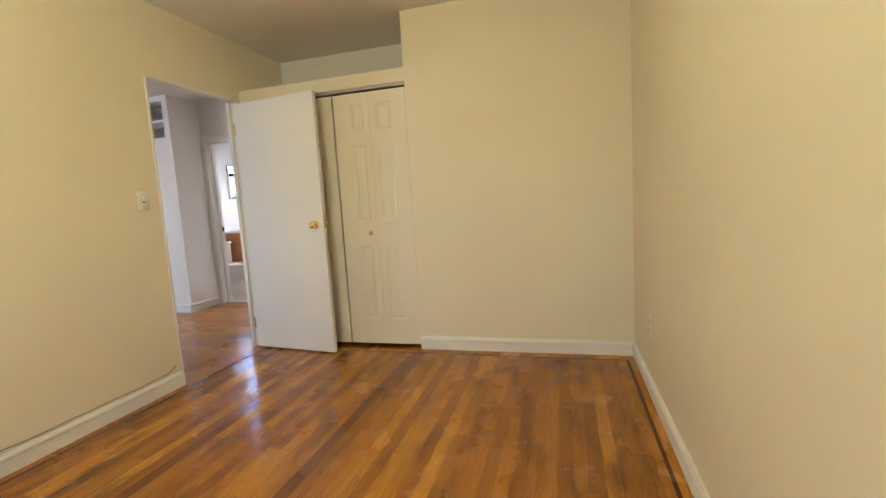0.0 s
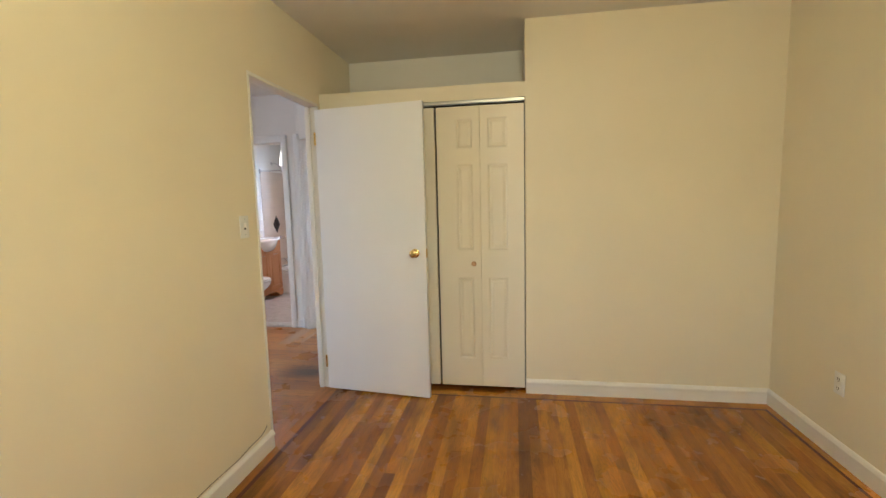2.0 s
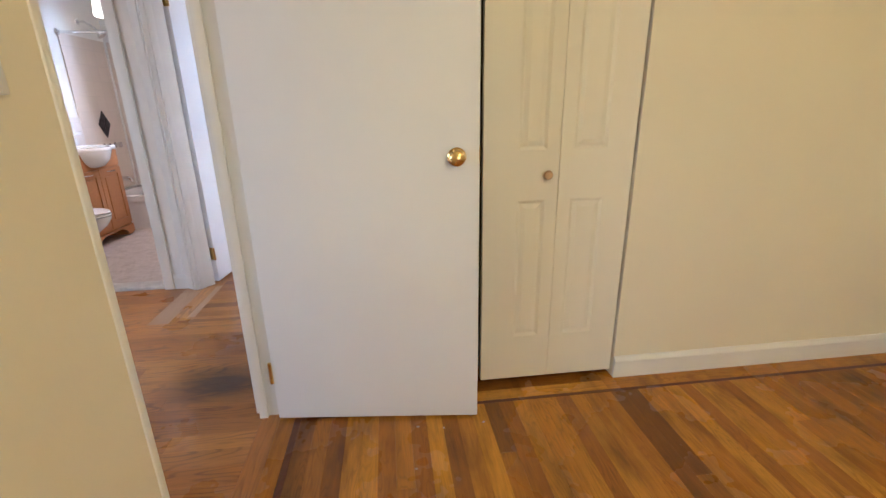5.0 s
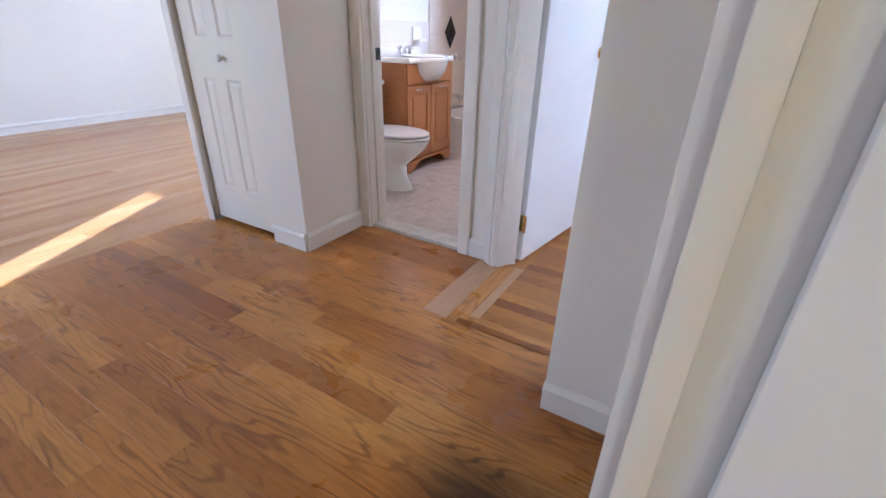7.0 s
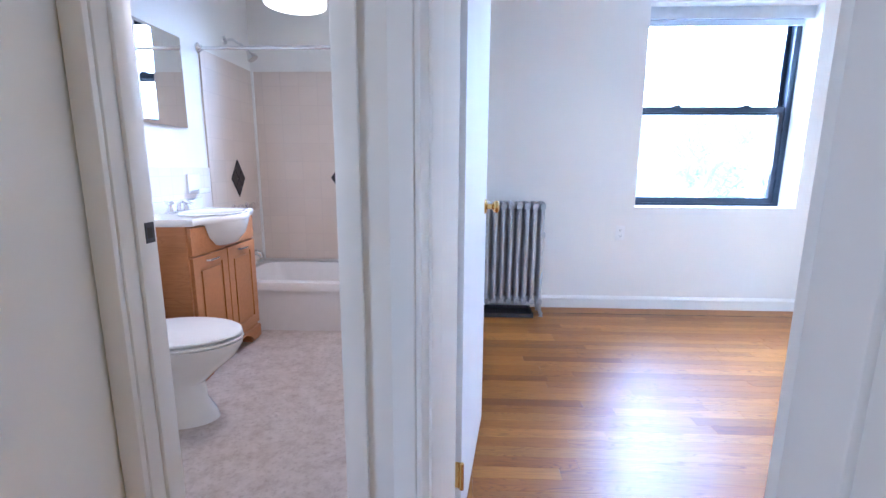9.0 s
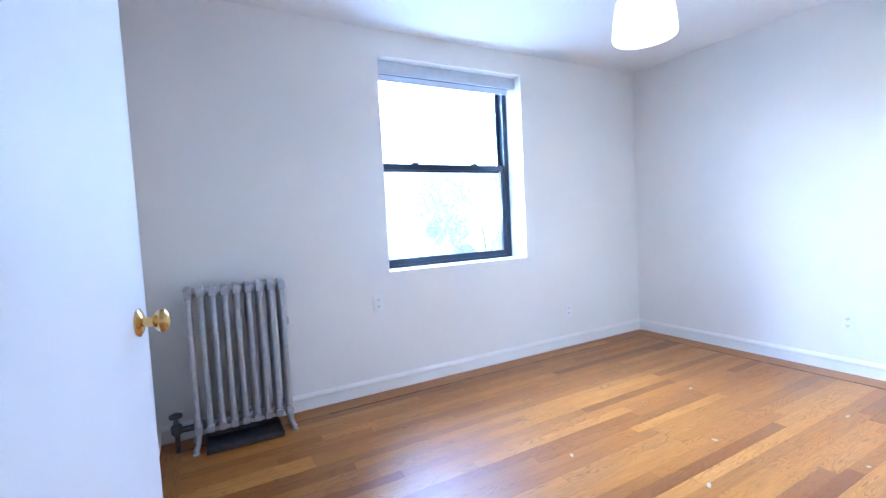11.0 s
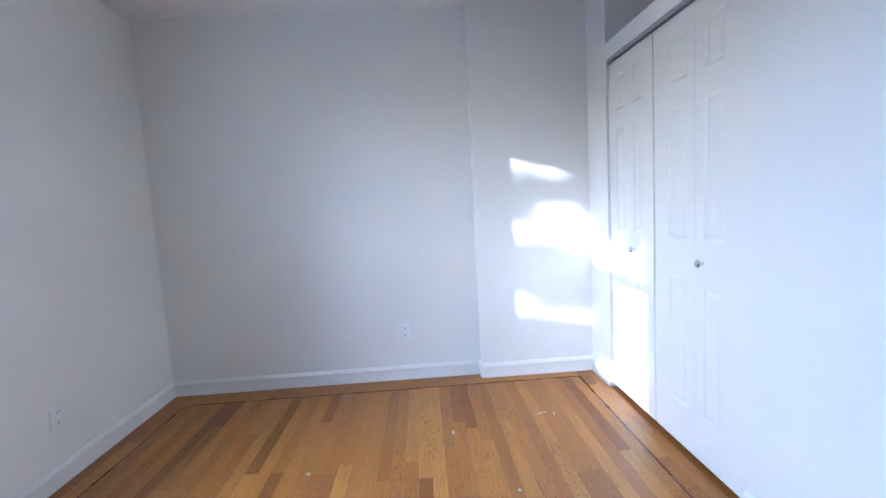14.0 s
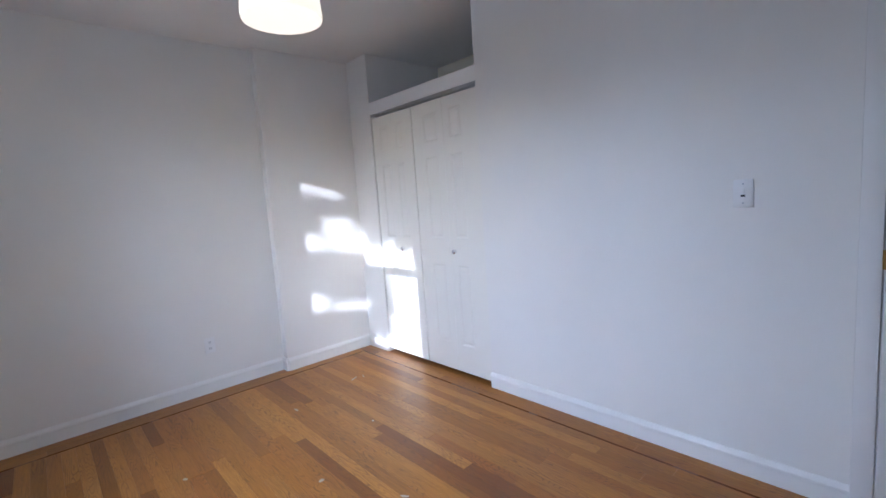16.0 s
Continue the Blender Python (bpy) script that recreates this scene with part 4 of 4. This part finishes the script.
rings(bm, [[Vector((x, y0, z0)), Vector((x, y1, z0)), Vector((x, y1, z1)), Vector((x, y0, z1))] for x, y0, y1, z0, z1 in ((0.0165, 0.0, 0.40, 0.0, 0.52), (0.0185, 0.0, 0.40, 0.0, 0.52), (0.0215, 0.018, 0.382, 0.018, 0.502))])
part("mirror_glass", bm, M_MIRROR, mirror, "clear silver mirror with a pale edge")

soap = thing("soap_dish", pose(-2.419, 3.06, 1.02), "white porcelain soap dish on the tile", "soap dish")
bm = boxes((0.0, 0.014, -0.065, 0.065, -0.03, 0.09), (0.014, 0.075, -0.06, 0.06, -0.03, -0.012), (0.065, 0.075, -0.06, 0.06, -0.012, 0.002))
bevel(bm, 0.005)
part("dish", bm, M_PORCELAIN, soap, "", True)


# ---- outside ----
M_GRASS = plain("autumn_grass", (0.10, 0.115, 0.045), 0.9, 0.0, 0.4, 3)
M_ROAD = plain("asphalt", (0.05, 0.05, 0.052), 0.85, 0.0, 0.2, 8)
M_SIDING = plain("white_siding", (0.58, 0.56, 0.53), 0.6, 0.0, 0.12, 4)
M_ROOF = plain("red_brown_shingle", (0.20, 0.085, 0.065), 0.8, 0.0, 0.3, 12)
M_SLATE = plain("grey_shingle", (0.30, 0.31, 0.33), 0.8, 0.0, 0.25, 10)
M_BARK = plain("grey_bark", (0.22, 0.19, 0.165), 0.9, 0.0, 0.4, 30, 0.5)
M_LEAF = plain("yellowing_leaf", (0.24, 0.23, 0.05), 0.6, 0.0, 0.4, 6)
M_WINDARK = plain("far_window_glass", (0.10, 0.12, 0.15), 0.15, 0.0, 0.2)
G0 = -3.6
structure("ground", boxes((-400, 400, 4.4, 800, G0 - 0.3, G0), (-400, 400, -800, 4.4, G0 - 0.3, G0)), M_GRASS, "autumn lawn and open ground")
structure("road", boxes((-80, 80, 12.5, 19.5, G0, G0 + 0.02)), M_ROAD, "grey asphalt street")


def house(x, y, w, d, h, label):
    b = thing("house", pose(x, y, G0), label, "house")
    bm = bmesh.new()
    n = int(h / 0.2)
    for i in range(n):
        rings(bm, [[Vector((sx * (w / 2 + o), sy * (d / 2 + o), z)) for sx, sy in ((-1, -1), (1, -1), (1, 1), (-1, 1))] for z, o in ((i * 0.2, 0.022), (i * 0.2 + 0.2, 0.0))])
    wall = part("wall", bm, M_SIDING, b, "white clapboard siding")
    bm = bmesh.new()
    rings(bm, [[Vector((xx, -d / 2 - 0.4, h)), Vector((xx, d / 2 + 0.4, h)), Vector((xx, 0, h + d * 0.22))] for xx in (-w / 2 - 0.3, w / 2 + 0.3)])
    part("roof", bm, M_SLATE, b, "grey shingle roof")
    for fx in (-0.33, -0.11, 0.11, 0.33):
        for z in (1.0, 3.7):
            win = part("window", boxes((fx * w - 0.5, fx * w + 0.5, -d / 2 - 0.06, -d / 2 - 0.02, z, z + 1.4)), M_SIDING, b, "white framed window")
            for k in range(2):
                part("pane", boxes((fx * w - 0.42, fx * w + 0.42, -d / 2 - 0.075, -d / 2 - 0.06, z + 0.08 + 0.65 * k, z + 0.67 + 0.65 * k)), M_WINDARK, win)
    bm = bmesh.new()
    rings(bm, [[Vector((xx, -d / 2 - 1.8, 2.6)), Vector((xx, -d / 2 - 0.05, 3.4)), Vector((xx, -d / 2 - 0.05, 2.6))] for xx in (-w * 0.3, w * 0.5)])
    part("porch_roof", bm, M_ROOF, b, "red-brown porch roof")
    for fx in (-0.28, 0.1, 0.48):
        part("porch_post", boxes((fx * w - 0.07, fx * w + 0.07, -d / 2 - 1.7, -d / 2 - 1.56, 0, 2.6)), M_SIDING, b)


house(6.5, 28, 15, 8, 7.2, "white clapboard house with a red-brown porch roof")
house(24, 30, 11, 8, 6.8, "white clapboard house across the street")
house(-14, 36, 10, 8, 5.0, "pale clapboard house across the street")


def tree(x, y, h, seed, label, leaves, spread=1.0, leaf=0.055, clumps=(), lowest=0.0):
    rnd = random.Random(seed)
    t = thing("tree", pose(x, y, G0), label, "tree")
    bm = bmesh.new()
    tips = []

    def limb(p, d, length, r, depth):
        pts, rads = [p.copy()], [r]
        cur, dd = p.copy(), d.normalized()
        for k in range(4):
            dd = (dd + Vector((rnd.uniform(-.18, .18), rnd.uniform(-.18, .18), rnd.uniform(-.02, .14)))).normalized()
            cur = cur + dd * length / 4
            pts.append(cur.copy())
            rads.append(r * (1 - 0.13 * (k + 1)))
        tube(bm, pts, rads, 8 if depth < 2 else 5)
        if depth >= 4:
            tips.extend(pts[1:])
            return
        for k in range(3 if depth else 5):
            a = rnd.uniform(0, 2 * math.pi)
            out = Vector((math.cos(a), math.sin(a), rnd.uniform(0.25, 1.0))) * spread
            base = pts[rnd.choice((2, 3, 4))]
            limb(base, dd * 0.7 + out, length * rnd.uniform(0.55, 0.8), r * 0.48, depth + 1)

    limb(Vector((0, 0, 0)), Vector((0.05, 0, 1)), h * 0.42, h * 0.022, 0)
    part("trunk", bm, M_BARK, t, "bare grey trunk and limbs", True)
    vs, fs = [], []
    tips = [p for p in tips if p.z > lowest] or tips
    spots = [rnd.choice(tips) + Vector((rnd.gauss(0, .22), rnd.gauss(0, .22), rnd.gauss(0, .18))) for _ in range(leaves)]
    for cx, cy, cz, rx, rz in clumps:
        for _ in range(int(2200 * rx * rz) + 60):
            u = Vector((rnd.gauss(0, 1), rnd.gauss(0, 1), rnd.gauss(0, 1))).normalized() * rnd.random() ** 0.4
            spots.append(Vector((cx + u.x * rx, cy + u.y * rx, cz + u.z * rz)))
    for c in spots:
        a = Vector((rnd.gauss(0, 1), rnd.gauss(0, 1), rnd.gauss(0, 1))).normalized()
        b = a.orthogonal().normalized()
        s = leaf * rnd.uniform(0.7, 1.35)
        i = len(vs)
        vs += [c - a * s, c + b * s * 0.5, c + a * s, c - b * s * 0.5]
        fs.append((i, i + 1, i + 2, i + 3))
    me = bpy.data.meshes.new("crown")
    me.from_pydata([tuple(v) for v in vs], [], fs)
    me.materials.append(M_LEAF)
    crown = new("crown", me)
    crown.parent = t
    tagged(crown, "sparse yellow-green leaves")


# Added out of view; clumps placed to shape sun patches and shade the bath.
tree(-1.75, 9.7, 8.6, 5, "unseen tree added to break up the sun falling indoors", 5000, leaf=0.085, lowest=8.5,
     clumps=[(-0.40, 0, 7.22, 0.22, 0.26), (-0.06, 0, 7.22, 0.26, 0.26), (0.34, 0, 7.26, 0.20, 0.018), (-0.02, 0, 6.45, 0.17, 0.30), (0.36, 0, 6.66, 0.24, 0.21),
             (0.38, 0, 6.14, 0.26, 0.19), (0.56, 0, 7.10, 0.09, 0.14), (-2.35, 0.1, 7.0, 0.5, 0.6), (-2.75, -0.2, 6.9, 0.45, 0.6)])
tree(5.4, 13.5, 8.4, 8, "large half-bare street tree with forked grey limbs", 4500, 1.2)
tree(10.5, 17.0, 7.0, 11, "small street tree with yellow-green leaves", 9000)


def cable():
    # Thin dark tube drawn as the line along the baseboard's upper edge.
    c = thing("cable", pose(0.07, -2.0, 0.12), "thin dark grey line drawn along the top of the baseboard", "cable")
    bm = bmesh.new()
    pts = [(0.008 + 0.003 * math.sin(i * 1.7), -1.6 + i * 0.1, 0.0 + 0.004 * math.sin(i * 2.3)) for i in range(26)]
    pts += [(0.006, 1.0, 0.006), (0.005, 1.05, 0.02), (0.004, 1.07, 0.035)]
    tube(bm, pts, 0.0028, 6)
    part("wire", bm, M_DARK_LINE, c, "", True)


cable()


def paint_mark(x, y, w, h, turn, seed):
    """A dried splash of white paint, thin and ragged."""
    rnd = random.Random(seed)
    t = thing("paint_mark", pose(x, y, 0.0, 0, 0, turn), "dried white paint splash on the oak floor", "paint mark", "paint marks")
    bm = bmesh.new()
    edge = [(rnd.uniform(0.55, 1.0), 2 * math.pi * i / 14) for i in range(14)]
    rings(bm, [[Vector((w * r * k * math.cos(a), h * r * k * math.sin(a), z)) for r, a in edge] for z, k in ((0.0, 1.0), (0.0009, 0.9))])
    part("splash", bm, M_CHALK, t)


M_CHALK = plain("dried_paint", (0.55, 0.50, 0.44), 0.7, 0.0, 0.4, 120)
for i, (x, y, w, h, turn) in enumerate([(2.72, 1.47, 0.012, 0.05, 20), (2.70, 1.40, 0.006, 0.03, 70), (2.58, 2.0, 0.035, 0.012, 10), (2.30, 2.72, 0.02, 0.012, 40), (1.75, 2.25, 0.022, 0.015, 80), (1.35, 2.05, 0.03, 0.012, 30),
                                         (1.05, 2.55, 0.02, 0.01, 60), (2.05, 1.75, 0.015, 0.01, 0), (0.62, -0.21, 0.008, 0.006, 0), (0.72, -0.23, 0.006, 0.005, 0), (0.88, -0.22, 0.009, 0.005, 50), (0.60, -0.42, 0.008, 0.005, 0)]):
    paint_mark(x, y, w, h, turn, 40 + i)


# ---- boards ----
def board_mesh(length, width, material):
    bm = bmesh.new()
    l, w, c = length / 2, width / 2 - 0.0001, 0.0005
    rings(bm, [[Vector((sx * (l - i), sy * (w - i), z)) for sx, sy in ((-1, -1), (1, -1), (1, 1), (-1, 1))] for z, i in ((-0.02, 0), (-c, 0), (0.0, c))])
    return mesh_of("board", bm, material)


def boards(name, label, x0, x1, y0, y1, along, width, material, seed, lengths=(0.6, 0.85, 1.1, 1.4, 1.75), cut=None):
    """Strip flooring between two corners; along: 'x' or 'y'."""
    rnd = random.Random(seed)
    f = tagged(new(name), label, "floor", "", "structure")
    store = {}
    run0, run1, row0, row1 = (x0, x1, y0, y1) if along == 'x' else (y0, y1, x0, x1)
    n = max(1, round((row1 - row0) / width))
    w = (row1 - row0) / n
    for i in range(n):
        r = row0 + (i + 0.5) * w
        a, b = run0, run1
        if cut:
            a, b = cut(r, a, b)
        p = a
        first = True
        while p < b - 1e-4:
            l = rnd.choice(lengths) * (rnd.choice((0.4, 0.7, 1.0)) if first else 1)
            first = False
            if b - (p + l) < 0.25:
                l = b - p
            l = round(l, 3)
            if l not in store:
                store[l] = board_mesh(l - 0.0008, w, material)
            ob = new("board", store[l])
            c = p + l / 2
            ob.matrix_basis = pose(c, r, 0.0) if along == 'x' else pose(r, c, 0.0, 0, 0, 90)
            ob.parent = f
            p += l
    return f


def inlay(name, label, strips, material):
    f = tagged(new(name), label, "floor", "", "structure")
    for x0, x1, y0, y1 in strips:
        l, w = max(x1 - x0, y1 - y0), min(x1 - x0, y1 - y0)
        ob = new("strip", board_mesh(l - 0.0008, w, material))
        ob.matrix_basis = pose((x0 + x1) / 2, (y0 + y1) / 2, 0, 0, 0, 0 if x1 - x0 > y1 - y0 else 90)
        ob.parent = f
    return f


# bedroom: field along y, a border round it with a walnut line
boards("floor_bedroom", "worn varnished oak strip floor, streaked orange and dark brown", 0.155, 3.03, -4.9, -0.108, 'y', 0.062, M_OAK1, 3, lengths=(1.3, 1.8, 2.3, 2.9))
inlay("inlay_bedroom", "dark walnut line in the floor border", [(0.155, 3.03, -0.108, -0.09), (0.13, 0.155, -4.9, -0.09), (3.03, 3.048, -4.9, -0.09)], M_INLAY)
boards("border_bedroom_north", "oak border boards along the closet", 0.07, 3.1, -0.09, 0.17, 'x', 0.06, M_OAK1, 11)
boards("border_bedroom_west", "oak border boards along the wall", 0.07, 0.13, -4.9, -0.09, 'y', 0.065, M_OAK1, 12)
boards("border_bedroom_east", "oak border boards along the wall", 3.048, 3.1, -4.9, -0.09, 'y', 0.065, M_OAK1, 13)
boards("border_doorway", "oak boards in the doorway", -0.004, 0.07, -0.87, -0.05, 'y', 0.05, M_OAK3, 14)
# front room: field along x
boards("floor_front_room", "worn honey-coloured oak strip floor", -0.66, 3.195, 1.075, 3.76, 'x', 0.066, M_OAK2, 4)
inlay("inlay_front_room", "dark walnut line in the floor border", [(-0.1, 3.209, 1.061, 1.075), (3.195, 3.209, 1.075, 3.774), (-0.66, 3.195, 3.76, 3.774)], M_INLAY)
boards("border_front_north", "oak border boards under the window", -0.78, 3.385, 3.774, 3.93, 'x', 0.07, M_OAK2, 15)
boards("border_front_east", "oak border boards along the wall", 3.209, 3.385, 1.061, 3.774, 'y', 0.08, M_OAK2, 16)
boards("border_front_south", "oak border boards along the closet", -0.1, 3.385, 0.73, 1.061, 'x', 0.07, M_OAK2, 17)
boards("border_front_west", "oak boards behind the open door", -0.78, -0.66, 1.45, 3.774, 'y', 0.06, M_OAK2, 18)
boards("floor_angled", "oak boards in the angled doorway", -0.66, -0.1, 0.95, 1.075, 'x', 0.0625, M_OAK2, 9)
inlay("threshold_boards", "pale unfinished oak patches at the angled doorway", [(-0.90, -0.78, 0.87, 1.455), (-0.70, -0.66, 0.95, 1.455)], M_PALE)
inlay("threshold_border", "oak border strips turning a corner at the doorway", [(-0.78, -0.735, 0.87, 1.455), (-0.735, -0.70, 0.91, 1.455), (-0.735, -0.1, 0.87, 0.91), (-0.70, -0.1, 0.91, 0.95)], M_OAK3)


def round_patch(r, a, b):
    return a, (-0.90 if r > 0.87 else -0.26)


# hall: wide old boards along x
boards("floor_hall", "old patched oak boards, worn and stained", -2.62, -0.004, -2.95, 0.63, 'x', 0.085, M_OAK3, 6)
boards("floor_hall_north", "old patched oak boards, worn and stained", -1.72, -0.26, 0.63, 1.455, 'x', 0.08, M_OAK3, 7, cut=round_patch)
boards("floor_hall_west", "old patched oak boards before the hall closet", -2.62, -1.72, 0.63, 1.19, 'x', 0.08, M_OAK3, 8)
boards("floor_living", "worn oak strip floor of the living room", -6.3, -2.62, -2.95, 3.93, 'y', 0.08, M_OAK4, 10, lengths=(1.2, 1.7, 2.2))
